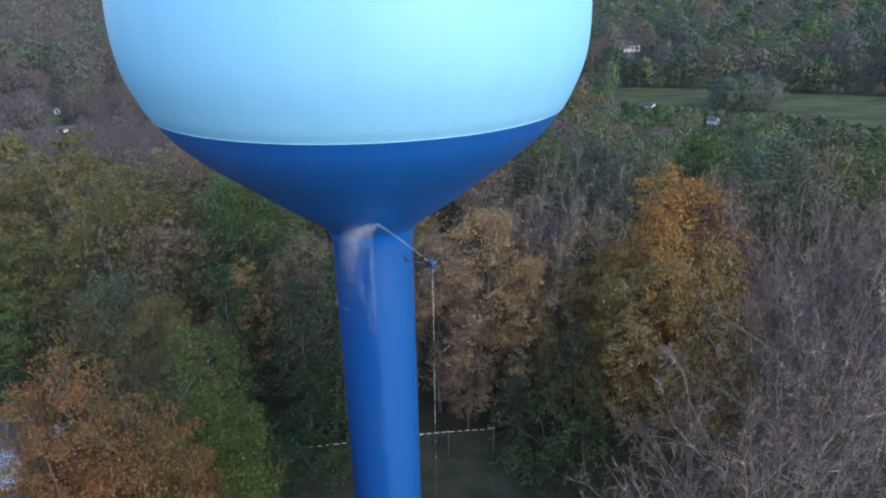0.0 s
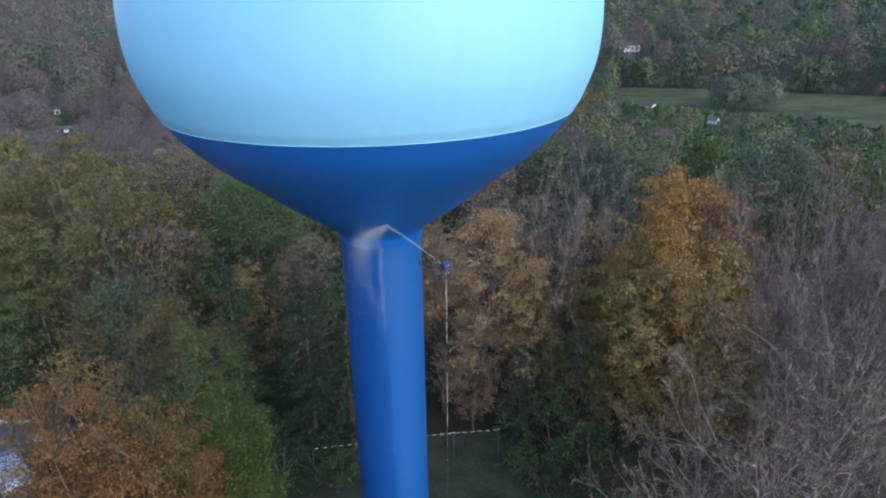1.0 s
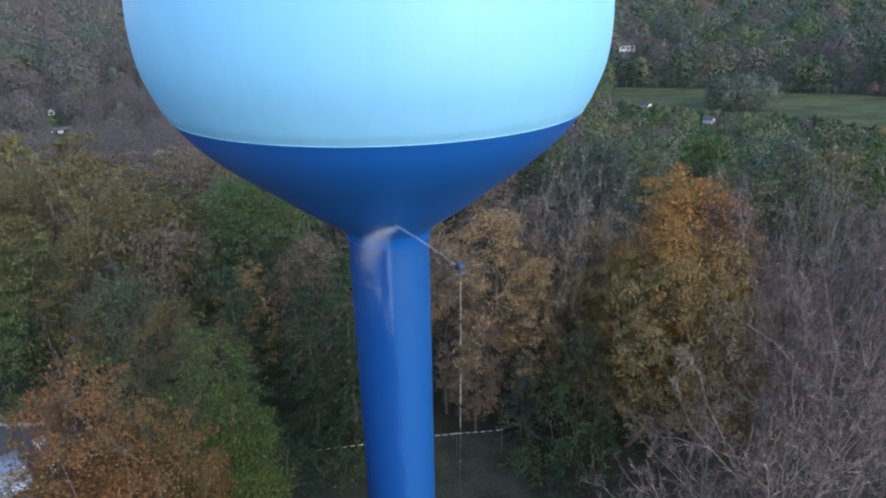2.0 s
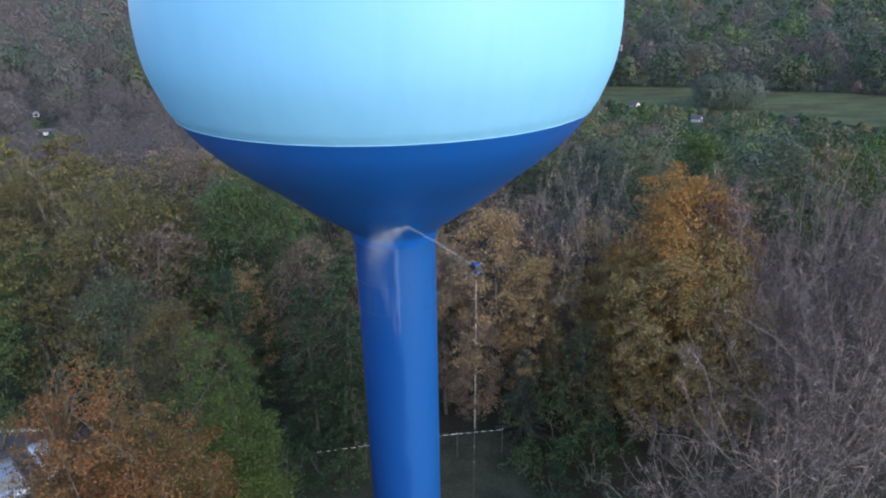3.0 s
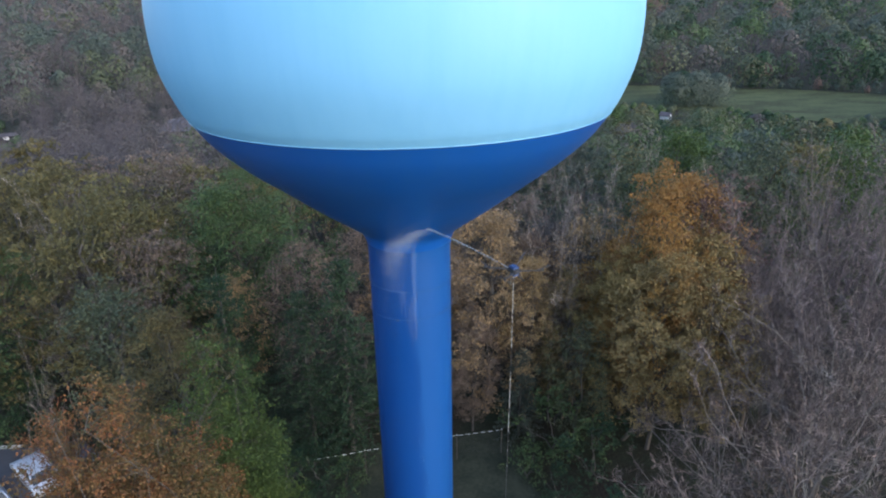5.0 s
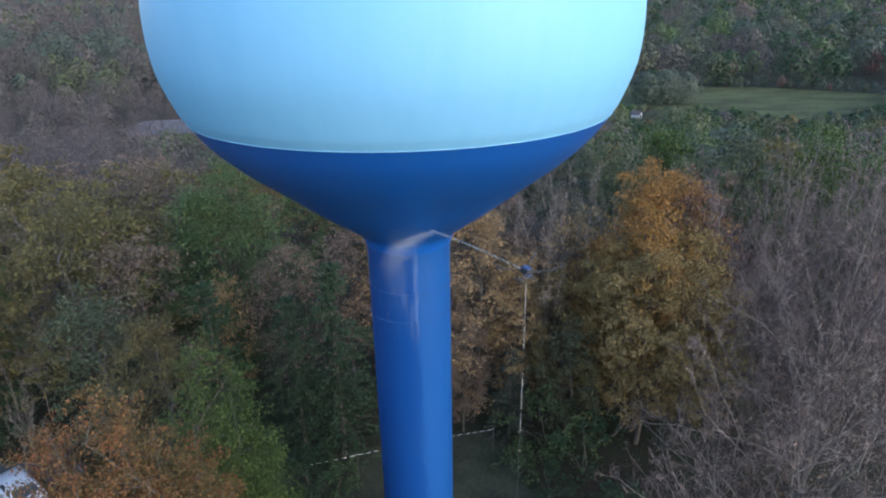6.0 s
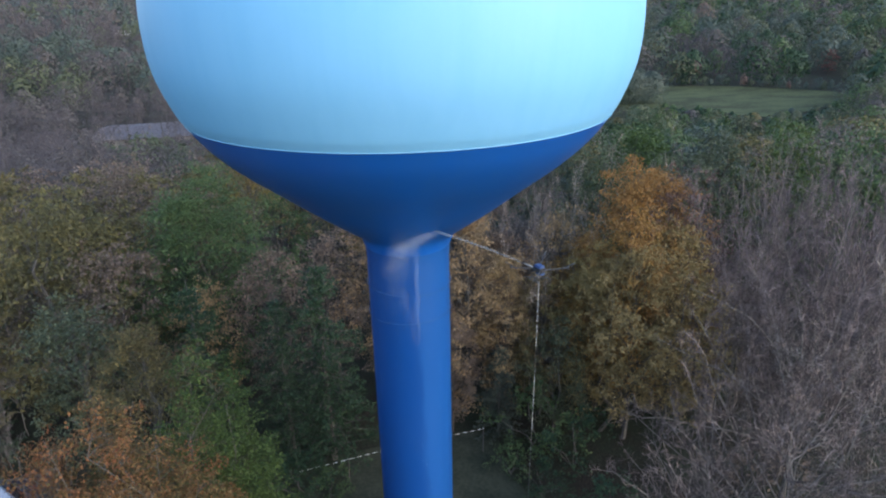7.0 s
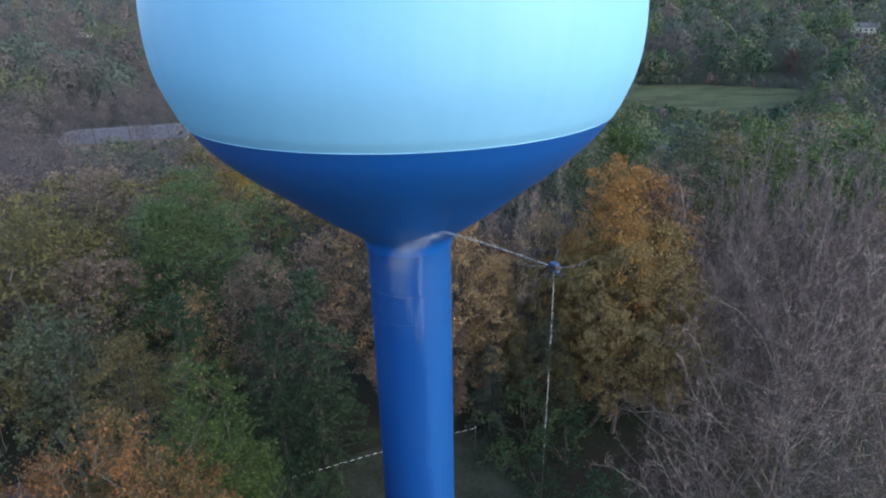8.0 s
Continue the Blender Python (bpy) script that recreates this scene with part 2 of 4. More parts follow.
def part_mesh(name, me, parent, label=""):
    ob = new(name, me)
    ob.parent = parent
    if label:
        tagged(ob, label)
    return ob


def thing(name, label, category, m=None, group="", kind=""):
    ob = new(name)
    if m is not None:
        ob.matrix_world = m
    return tagged(ob, label, category, group, kind)


def box_bm(size, at=(0, 0, 0), bevel=0.0, bm=None, m=None):
    own = bmesh.new()
    bmesh.ops.create_cube(own, size=1.0)
    bmesh.ops.scale(own, vec=size, verts=own.verts)
    if bevel:
        bmesh.ops.bevel(own, geom=own.edges[:], offset=bevel, segments=2, affect="EDGES")
    bmesh.ops.translate(own, vec=at, verts=own.verts)
    if m is not None:
        bmesh.ops.transform(own, matrix=m, verts=own.verts)
    if bm is None:
        return own
    tmp = bpy.data.meshes.new("tmp")
    own.to_mesh(tmp)
    own.free()
    bm.from_mesh(tmp)
    bpy.data.meshes.remove(tmp)
    return bm


def lathe(profile, sides=96, bm=None):
    """A surface of revolution about z from (radius, height) pairs."""
    bm = bm or bmesh.new()
    rings = []
    for r, z in profile:
        if r < 1e-4:
            rings.append([bm.verts.new((0, 0, z))])
        else:
            rings.append([bm.verts.new((r * math.cos(2 * math.pi * k / sides), r * math.sin(2 * math.pi * k / sides), z)) for k in range(sides)])
    for a, b in zip(rings, rings[1:]):
        for k in range(sides):
            j = (k + 1) % sides
            if len(a) == 1 and len(b) > 1:
                bm.faces.new((a[0], b[k], b[j]))
            elif len(b) == 1 and len(a) > 1:
                bm.faces.new((a[k], a[j], b[0]))
            elif len(a) > 1:
                bm.faces.new((a[k], a[j], b[j], b[k]))
    for f in bm.faces:
        f.smooth = True
    bmesh.ops.recalc_face_normals(bm, faces=bm.faces)
    return bm


def tubes(p0, p1, r0, r1, sides):
    """Tapered tubes between pairs of points, as arrays."""
    p0, p1 = np.asarray(p0, float), np.asarray(p1, float)
    r0, r1 = np.asarray(r0, float), np.asarray(r1, float)
    d = p1 - p0
    d /= np.linalg.norm(d, axis=1, keepdims=True) + 1e-9
    ref = np.where(np.abs(d[:, 2:3]) < 0.9, np.array([[0, 0, 1.0]]), np.array([[1.0, 0, 0]]))
    u = np.cross(d, ref)
    u /= np.linalg.norm(u, axis=1, keepdims=True) + 1e-9
    w = np.cross(d, u)
    ang = np.arange(sides) * 2 * np.pi / sides
    ring = u[:, None] * np.cos(ang)[None, :, None] + w[:, None] * np.sin(ang)[None, :, None]
    va = p0[:, None] + ring * r0[:, None, None]
    vb = p1[:, None] + ring * r1[:, None, None]
    verts = np.concatenate([va, vb], 1).reshape(-1, 3)
    base = (np.arange(len(p0)) * 2 * sides)[:, None]
    k = np.arange(sides)
    j = (k + 1) % sides
    quads = np.stack([base + k, base + j, base + j + sides, base + k + sides], -1).reshape(-1, 4)
    return verts, quads


def rod(bm, a, b, r0, r1=None, sides=8):
    """A capped tapered rod between two points."""
    a, b = Vector(a), Vector(b)
    q = (b - a).to_track_quat("Z", "Y").to_matrix().to_4x4()
    bmesh.ops.create_cone(bm, cap_ends=True, segments=sides, radius1=r0, radius2=r0 if r1 is None else r1, depth=(b - a).length, matrix=Matrix.Translation((a + b) / 2) @ q)
    return bm


def spline(points, steps=6):
    """A smooth polyline through points (Catmull-Rom)."""
    pts = [Vector(p) for p in points]
    pts = [pts[0] * 2 - pts[1]] + pts + [pts[-1] * 2 - pts[-2]]
    out = []
    for i in range(1, len(pts) - 2):
        a, b, c, d = pts[i - 1 : i + 3]
        for s in range(steps):
            t = s / steps
            out.append(0.5 * (2 * b + (c - a) * t + (2 * a - 5 * b + 4 * c - d) * t * t + (3 * b - a - 3 * c + d) * t ** 3))
    out.append(pts[-2])
    return out


# ---------------------------------------------------------------- ground
SLOPE_D = [0, 70, 80, 110, 150, 200, 255, 340, 400, 500, 650, 900, 1300, 2500, 6000]
SLOPE_Z = [0, 0, -0.3, -3.5, -10, -16, -18.5, -18.5, -17, -9, 0, 12, 40, 70, 80]


def terrain(x, y):
    """Level hilltop round the tower; beyond, a shallow valley and a wooded ridge."""
    d = np.hypot(x, y + 21)
    roll_ = 0.8 * np.sin(x * 0.021 + 1.0) * np.sin(y * 0.017) * np.clip((d - 350) / 150, 0, 1)
    return np.interp(d, SLOPE_D, SLOPE_Z) + roll_


def graded(lo, hi, near, steps):
    u = np.linspace(-1, 1, steps)
    c = np.sign(u) * (np.abs(u) * near + np.abs(u) ** 3.2 * (hi - near))
    return np.clip(c, lo, hi)


def make_ground():
    xs, ys = graded(-3500, 3500, 500, 150), graded(-3500, 3500, 500, 150) + 60
    gx, gy = np.meshgrid(xs, ys)
    v = np.stack([gx, gy, terrain(gx, gy)], -1).reshape(-1, 3)
    n = len(xs)
    i = np.arange(n - 1)
    a = (i[:, None] * n + i[None, :]).ravel()
    return mesh_from("ground", v, [np.stack([a, a + 1, a + n + 1, a + n], -1)], [FLOOR], smooth=True)


tagged(new("ground", make_ground()), "woodland floor of dull grass and fallen leaves", "ground", kind="structure")


def patch(name, outline, lift, material, cells=24):
    """A level sheet with a wavering outline, laid on the ground."""
    bm = bmesh.new()
    pts = spline([(x, y, 0) for x, y in outline] + [(*outline[0], 0)], cells // 4)[:-1]
    f = bm.faces.new([bm.verts.new((p.x, p.y, 0)) for p in pts])
    bmesh.ops.triangulate(bm, faces=[f])
    bmesh.ops.subdivide_edges(bm, edges=bm.edges[:], cuts=3, use_grid_fill=True)
    for v in bm.verts:
        v.co.z = float(terrain(np.float64(v.co.x), np.float64(v.co.y))) + lift
    bmesh.ops.recalc_face_normals(bm, faces=bm.faces)
    me = bpy.data.meshes.new(name)
    bm.to_mesh(me)
    bm.free()
    me.materials.append(material)
    return new(name, me)


FIELD = [(90, 262), (98, 312), (146, 304), (182, 286), (214, 270), (246, 240), (236, 220), (200, 203), (172, 197), (150, 222), (118, 238)]
tagged(patch("meadow", FIELD, 0.35, MEADOW), "open mown meadow of pale green grass among woods", "field", kind="structure")
YARD = [(-9.5, 12.8), (-4, 13.6), (3, 14.2), (7.2, 13.6), (7.6, 9.0), (9.0, 2.0), (4, -6), (-4, -6), (-6.5, 2), (-8, 8)]
tagged(patch("yard_grass", YARD, 0.05, YARD_TURF), "dull mown grass round the foot of the tower", "grass", kind="structure")
LOT = [(-58, 17.4), (-40, 16.7), (-24, 16.0), (-21, 13.5), (-21, 2), (-24, -4), (-58, -6)]
tagged(patch("parking_lot", LOT, 0.06, ASPHALT), "grey asphalt parking lot at the wood's edge", "parking lot", kind="structure")


def make_kerb():
    bm = bmesh.new()
    for a, b in zip(spline([(-58, 17.7, 0), (-40, 17.0, 0), (-27.4, 16.45, 0)], 6), spline([(-58, 17.7, 0), (-40, 17.0, 0), (-27.4, 16.45, 0)], 6)[1:]):
        d = b - a
        box_bm((d.length - 0.02, 0.16, 0.3), (0, 0, 0.06), 0.02, bm, pose(*((a + b) / 2), 0, 0, math.degrees(math.atan2(d.y, d.x))))
    me = bpy.data.meshes.new("kerb")
    bm.to_mesh(me)
    bm.free()
    me.materials.append(KERB)
    return new("kerb", me)


tagged(make_kerb(), "pale concrete kerb along the parking lot", "kerb", kind="structure")


# ---------------------------------------------------------------- water tower
def make_tower():
    root = thing("water_tower", "tall steel water tower, pale blue tank on a deep blue pedestal", "water tower")
    R = 1.52
    profile = [(1.56, 21.0), (1.78, 21.45), (2.35, 21.9), (3.3, 22.6), (4.42, 23.5), (5.55, 24.4), (6.36, 25.2), (6.87, 25.92)]
    upper = [(6.87, 25.92), (7.1, 26.35), (7.45, 27.4), (7.54, 28.6), (7.42, 29.8), (7.05, 31.0), (6.4, 32.2), (5.4, 33.3), (4.1, 34.2), (2.4, 34.8), (1.0, 35.0), (0, 35.02)]
    smooth = lambda pr: [(p.x, p.z) for p in spline([(r, 0, z) for r, z in pr], 5)]
    part("shaft", lathe([(3.2, -0.3), (3.1, 0.3), (2.5, 1.6), (1.9, 3.2), (1.6, 5.0), (R + 0.02, 6.5)] + [(R, 8 + 12.4 * k / 12) for k in range(13)] + [(1.523, 20.6), (1.536, 20.8), (1.56, 21.0)]), SHAFT_BLUE, root, "deep blue painted pedestal, one flank painted lighter as if lit")
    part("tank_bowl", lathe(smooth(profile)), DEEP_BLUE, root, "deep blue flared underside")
    part("tank_shell", lathe(smooth(upper)), PALE_BLUE, root, "pale blue tank")
    for z, tip_ in ((19.5, 1.5), (18.3, -2.0)):
        ring = bmesh.new()
        pts = [pose(0, 0, z, tip_, tip_ * 0.6) @ Vector(((R + 0.045) * math.cos(k * math.pi / 48), (R + 0.045) * math.sin(k * math.pi / 48), 0)) for k in range(96)]
        for a, b in zip(pts, pts[1:] + pts[:1]):
            rod(ring, a, b, 0.009, None, 5)
        part("cable_ring", ring, WELD, root, "thin dull cable looped round the pedestal")
    part("drip_edge", lathe([(6.85, 25.9), (6.875, 25.908), (6.88, 25.92), (6.875, 25.932), (6.86, 25.94)], 128), PALE_BLUE, root, "pale painted lip at the colour change")
    return root


tower = make_tower()


# ---------------------------------------------------------------- trees
def branch_tubes(segs, sides):
    p0, p1, r0, r1 = (np.array(c) for c in zip(*segs))
    return tubes(p0, p1, r0, r1, sides)


def limb(segs, a, b, r0, r1, rng, n=3, sag=0.12):
    """A bent limb from a to b, as tapered pieces; returns its points."""
    a, b = np.array(a), np.array(b)
    length = np.linalg.norm(b - a)
    pts = [a]
    for k in range(1, n):
        t = k / n
        pts.append(a + (b - a) * t + rng.normal(0, 0.05 * length, 3) + np.array([0, 0, sag * length * math.sin(math.pi * t)]))
    pts.append(b)
    for k in range(n):
        segs.append((pts[k], pts[k + 1], r0 + (r1 - r0) * k / n, r0 + (r1 - r0) * (k + 1) / n))
    return pts


def leaf_quads(centres, radii, counts, half, rng, flat=0.7, droop=0.0, tumble=0.55):
    """Folded leaf blades scattered in clumps."""
    c = np.repeat(centres, counts, 0)
    rad = np.repeat(radii, counts)
    n = len(c)
    d = rng.normal(size=(n, 3))
    d /= np.linalg.norm(d, axis=1, keepdims=True)
    pos = c + d * (rad * rng.random(n) ** 0.42)[:, None] * np.array([1, 1, flat])
    a = d + rng.normal(0, 0.7, (n, 3))
    a[:, 2] -= droop
    a /= np.linalg.norm(a, axis=1, keepdims=True)
    nrm = rng.normal(0, tumble, (n, 3)) + np.array([0, 0, 0.8]) + d * 0.5
    b = np.cross(nrm, a)
    b /= np.linalg.norm(b, axis=1, keepdims=True) + 1e-9
    up = np.cross(a, b)
    l = half * (0.6 + 0.8 * rng.random(n))[:, None]
    w = l * 0.55
    v = np.stack([pos - a * l, pos + b * w + up * w * 0.35, pos + a * l, pos - b * w + up * w * 0.35], 1).reshape(-1, 3)
    return v, np.arange(n * 4).reshape(-1, 4)


def sprays(cen, rad, cnt, rng, each=6, tight=0.46):
    """Breaks each clump into flat sprays of leaves with gaps between them, the outer ones hanging lower."""
    c, r = np.repeat(cen, each, 0), np.repeat(rad, each)
    d = rng.normal(size=c.shape)
    d /= np.linalg.norm(d, axis=1, keepdims=True)
    step_ = d * (r * (0.35 + 0.75 * rng.random(len(r))))[:, None]
    step_[:, 2] *= 0.8
    step_[:, 2] -= 0.18 * np.hypot(step_[:, 0], step_[:, 1])
    share = np.repeat(np.maximum(1, np.asarray(cnt) // each), each)
    size = r * tight * (0.7 + 0.6 * rng.random(len(r)))
    return c + step_, size, np.maximum(2, (share * (0.4 + 1.2 * rng.random(len(r)))).astype(int))


def leafy_meshes(seed, H, R, base, clumps, per, half, spread=1.25, taper=0.83, limbs=46):
    """Trunk with limbs, and the crown, of a broadleaf tree H high with crown radius R from base*H up."""
    rng = np.random.default_rng(seed)
    u = rng.random(clumps) ** 0.85
    az = rng.random(clumps) * 2 * np.pi
    ph = rng.random(3) * 6.28
    lobe = 1 + 0.22 * np.sin(2 * az + ph[0] + 3 * u) + 0.16 * np.sin(3 * az + ph[1]) + 0.12 * np.sin(5 * az + ph[2] + 5 * u)
    prof = np.sin(np.pi * (0.13 + taper * u)) ** 0.75
    rho = R * prof * (0.35 + 0.65 * rng.random(clumps) ** 0.5) * lobe
    z = H * (base + (0.97 - base) * u) + rng.normal(0, 0.3, clumps)
    cen = np.stack([rho * np.cos(az), rho * np.sin(az), z], 1)
    cen[0] = (0.1, 0, H - 0.6)
    rad = spread * (0.65 + 0.7 * rng.random(clumps)) * (R / 4.5) ** 0.5
    cnt = np.maximum(12, (per * (rad / spread) ** 2 * (0.5 + 0.9 * rng.random(clumps)))).astype(int)
    lv, lf = leaf_quads(*sprays(cen, rad, cnt, rng), half, rng, 0.42, 0.15, 0.4)
    segs = []
    lean = rng.normal(0, 0.25, 2)
    pts = limb(segs, (0, 0, -0.2), (lean[0], lean[1], H * 0.55), H * 0.012, H * 0.008, rng, 4, 0)
    limb(segs, pts[-1], (lean[0] * 2, lean[1] * 2, H * 0.93), H * 0.008, 0.02, rng, 4, 0)
    for c in cen[:limbs]:
        h0 = max(H * base * 0.7, c[2] - 0.9 * math.hypot(c[0], c[1]) - 1.0)
        limb(segs, (lean[0] * h0 / H, lean[1] * h0 / H, min(h0, H * 0.85)), c, 0.018 + 0.007 * math.hypot(c[0], c[1]), 0.01, rng, 3)
    tv, tf = branch_tubes(segs, 5)
    return (tv, tf), (lv, lf)


def conifer_meshes(seed, H, R, per, half):
    rng = np.random.default_rng(seed)
    segs, cen, rad = [], [], []
    limb(segs, (0, 0, -0.2), (0, 0, H), H * 0.012, 0.015, rng, 1, 0)
    z = H * 0.08
    while z < H * 0.97:
        reach = R * (1 - z / H) ** 0.8 + 0.25
        for k in range(7):
            a = rng.random() * 6.28
            L = reach * (0.7 + 0.5 * rng.random())
            tip = np.array([L * math.cos(a), L * math.sin(a), z - 0.12 * L])
            limb(segs, (0, 0, z + 0.1), tip, 0.024, 0.007, rng, 2, -0.04)
            for t in np.linspace(0.25, 1, max(2, int(L / 0.55))):
                cen.append(np.array([0, 0, z + 0.1]) * (1 - t) + tip * t)
                rad.append(0.34 + 0.12 * rng.random())
        z += H * 0.045
    cen, rad = np.array(cen), np.array(rad)
    cnt = np.full(len(cen), per)
    lv, lf = leaf_quads(cen, rad, cnt, half, rng, 0.45, 0.3)
    tv, tf = branch_tubes(segs, 5)
    return (tv, tf), (lv, lf)


def bare_meshes(seed, H, R, base, leaders, n2, n3, n4, twig=0.011, arch=0.0, lift=(8, 82)):
    """Trunk with boughs, and the fine twigs, of a leafless tree whose leaders fan out and fork again and again."""
    rng = np.random.default_rng(seed)
    big, fine, slips = [], [], []
    zf = H * base
    limb(big, (0, 0, -0.2), (rng.normal(0, 0.15), rng.normal(0, 0.15), zf), H * 0.009, H * 0.007, rng, 3, 0)

    def grow_(o, d, length, r0, r1, n, bend, store):
        """A bough that wanders and bends by and by towards the light; returns its points and headings."""
        pts, dirs = [np.array(o, float)], []
        d = np.array(d, float)
        for k in range(n):
            d = d + rng.normal(0, 0.17 if store is big else 0.25, 3) + np.array([0, 0, bend / n])
            d /= np.linalg.norm(d)
            dirs.append(d.copy())
            pts.append(pts[-1] + d * length / n)
            store.append((pts[-2], pts[-1], r0 + (r1 - r0) * k / n, r0 + (r1 - r0) * (k + 1) / n))
        return pts, dirs

    def side_way(d, angle):
        """A heading that leaves d by about that angle."""
        e = np.cross(d, rng.normal(size=3))
        e /= np.linalg.norm(e) + 1e-9
        g = d * math.cos(angle) + e * math.sin(angle) + np.array([0, 0, 0.06])
        return g / np.linalg.norm(g)

    for i in range(leaders):
        u = (i + 0.5) / leaders
        az = i * 2.4 + rng.normal(0, 0.25)
        el = radians(lift[0] + (lift[1] - lift[0]) * u)
        reach = R * (1 - u) ** 0.6 * 1.15 + 0.6
        rise_ = (H - zf) * (0.35 + 0.65 * u)
        length = math.hypot(reach, rise_ * 0.9) * (0.85 + 0.25 * rng.random())
        d = np.array([math.cos(az) * math.cos(el), math.sin(az) * math.cos(el), math.sin(el)])
        z0 = zf * (0.55 + 0.45 * u)
        n = 8
        pts, dirs = grow_((0, 0, z0), d, length, 0.014 + 0.003 * length, 0.01, n, (0.7 - arch) * (1 - u), big)
        for j in range(n2):
            s = 0.16 + 0.84 * (j + rng.random()) / n2
            k = min(n - 1, int(s * n))
            o = pts[k] + (pts[k + 1] - pts[k]) * (s * n - k)
            L = length * (0.08 + 0.24 * (1 - s)) * (0.7 + 0.6 * rng.random())
            bp_, bd = grow_(o, side_way(dirs[k], radians(rng.uniform(28, 58))), L, 0.010 + 0.004 * L, 0.007, 6, 0.3 - arch * 0.5, fine)
            for q in range(n3):
                s2 = 0.15 + 0.85 * (q + rng.random()) / n3
                k2 = min(5, int(s2 * 6))
                o2 = bp_[k2] + (bp_[k2 + 1] - bp_[k2]) * (s2 * 6 - k2)
                L2 = L * (0.14 + 0.22 * (1 - s2)) + 0.2
                tp, td = grow_(o2, side_way(bd[k2], radians(rng.uniform(25, 55))), L2, twig * 1.15, twig * 0.7, 2, 0.15, fine)
                for w_ in range(n4):
                    s3 = 0.2 + 0.8 * rng.random()
                    k3 = min(1, int(s3 * 2))
                    o3 = tp[k3] + (tp[k3 + 1] - tp[k3]) * (s3 * 2 - k3)
                    slips.append((o3, o3 + side_way(td[k3], radians(rng.uniform(20, 60))) * (0.1 + 0.26 * rng.random())))
    tv, tf = branch_tubes(big, 6)
    fv, ff = branch_tubes(fine, 3)
    # the finest twigs: slender two-faced slips
    a, e = (np.array(c) for c in zip(*slips))
    side = np.cross(e - a, rng.normal(size=a.shape))
    side *= twig * 0.55 / (np.linalg.norm(side, axis=1, keepdims=True) + 1e-9)
    mid = a * 0.6 + e * 0.4
    sv = np.stack([a, mid + side, e, mid - side], 1).reshape(-1, 3)
    # true to the height and reach asked for
    grown = np.array([R / np.quantile(np.hypot(fv[:, 0], fv[:, 1]), 0.98)] * 2 + [H / np.quantile(fv[:, 2], 0.995)])
    tv, fv, sv = tv * grown, fv * grown, sv * grown
    return (tv, tf), (np.concatenate([fv, sv]), np.concatenate([ff, np.arange(len(sv)).reshape(-1, 4) + len(fv)]))


def spired_meshes(seed, leaders, base, per, half):
    """A tree with several upright leaders (dx, dy, height, reach), each a ragged leafy spire."""
    rng = np.random.default_rng(seed)
    segs, cen, rad = [], [], []
    fork = leaders[0][2] * base
    limb(segs, (0, 0, -0.2), (0, 0, fork), 0.22, 0.16, rng, 4, 0)
    for dx, dy, top, reach in leaders:
        pts = limb(segs, (0, 0, fork * (0.6 + 0.4 * rng.random())), (dx, dy, top), 0.036, 0.008, rng, 5, 0.02)
        n = int(16 + 1.3 * top)
        for k in range(n):
            u = (k + rng.random()) / n
            i = min(4, int(u * 5))
            o = pts[i] + (pts[i + 1] - pts[i]) * (u * 5 - i)
            out = reach * (1.03 - u) ** 0.75 * (0.25 + 0.9 * rng.random() ** 0.6) * (1.35 if u > 0.2 else 0.8)
            a = rng.random() * 6.28
            tip = o + np.array([out * math.cos(a), out * math.sin(a), 0.35 * out])
            limb(segs, o, tip, 0.012, 0.005, rng, 2, 0.05)
            cen.append(tip)
            rad.append((0.46 + 0.85 * (1 - u)) * (0.7 + 0.6 * rng.random()))
        cen.append(pts[-1] - np.array([0, 0, 0.25]))
        rad.append(0.3)
    cen, rad = np.array(cen), np.array(rad)
    cnt = np.maximum(12, per * rad ** 2 * (0.5 + rng.random(len(rad)))).astype(int)
    return branch_tubes(segs, 5), leaf_quads(*sprays(cen, rad, cnt, rng, 5, 0.6), half, rng, 0.6, 0.1, 0.45)


def tree_kind(kind, trunk, crown, bark=BARK):
    """Two shared meshes for one growth form."""
    return kind, mesh_from("trunk", *[trunk[0], [trunk[1]]], [bark]), mesh_from("crown", *[crown[0], [crown[1]]], [LEAF["green"]])


FORMS = {}
for nm_, args in {
    "broad_a": (11, 16, 4.6, 0.22, 120, 200, 0.08), "broad_b": (12, 16, 5.0, 0.2, 120, 200, 0.08), "broad_c": (13, 16, 4.2, 0.18, 115, 190, 0.08),
    "sparse_a": (15, 16, 4.6, 0.3, 95, 85, 0.10), "sparse_b": (16, 17, 4.2, 0.3, 95, 85, 0.10),
    "high_a": (19, 17, 2.0, 0.8, 46, 150, 0.055),
    "mid_a": (21, 16, 4.6, 0.2, 62, 62, 0.2), "mid_b": (22, 16, 5.0, 0.2, 64, 62, 0.2), "mid_c": (23, 17, 4.0, 0.15, 60, 60, 0.2), "mid_sparse": (24, 16, 4.6, 0.3, 60, 38, 0.18),
}.items():
    FORMS[nm_] = tree_kind(nm_, *leafy_meshes(*args, limbs=14 if nm_.startswith("mid") else 46))
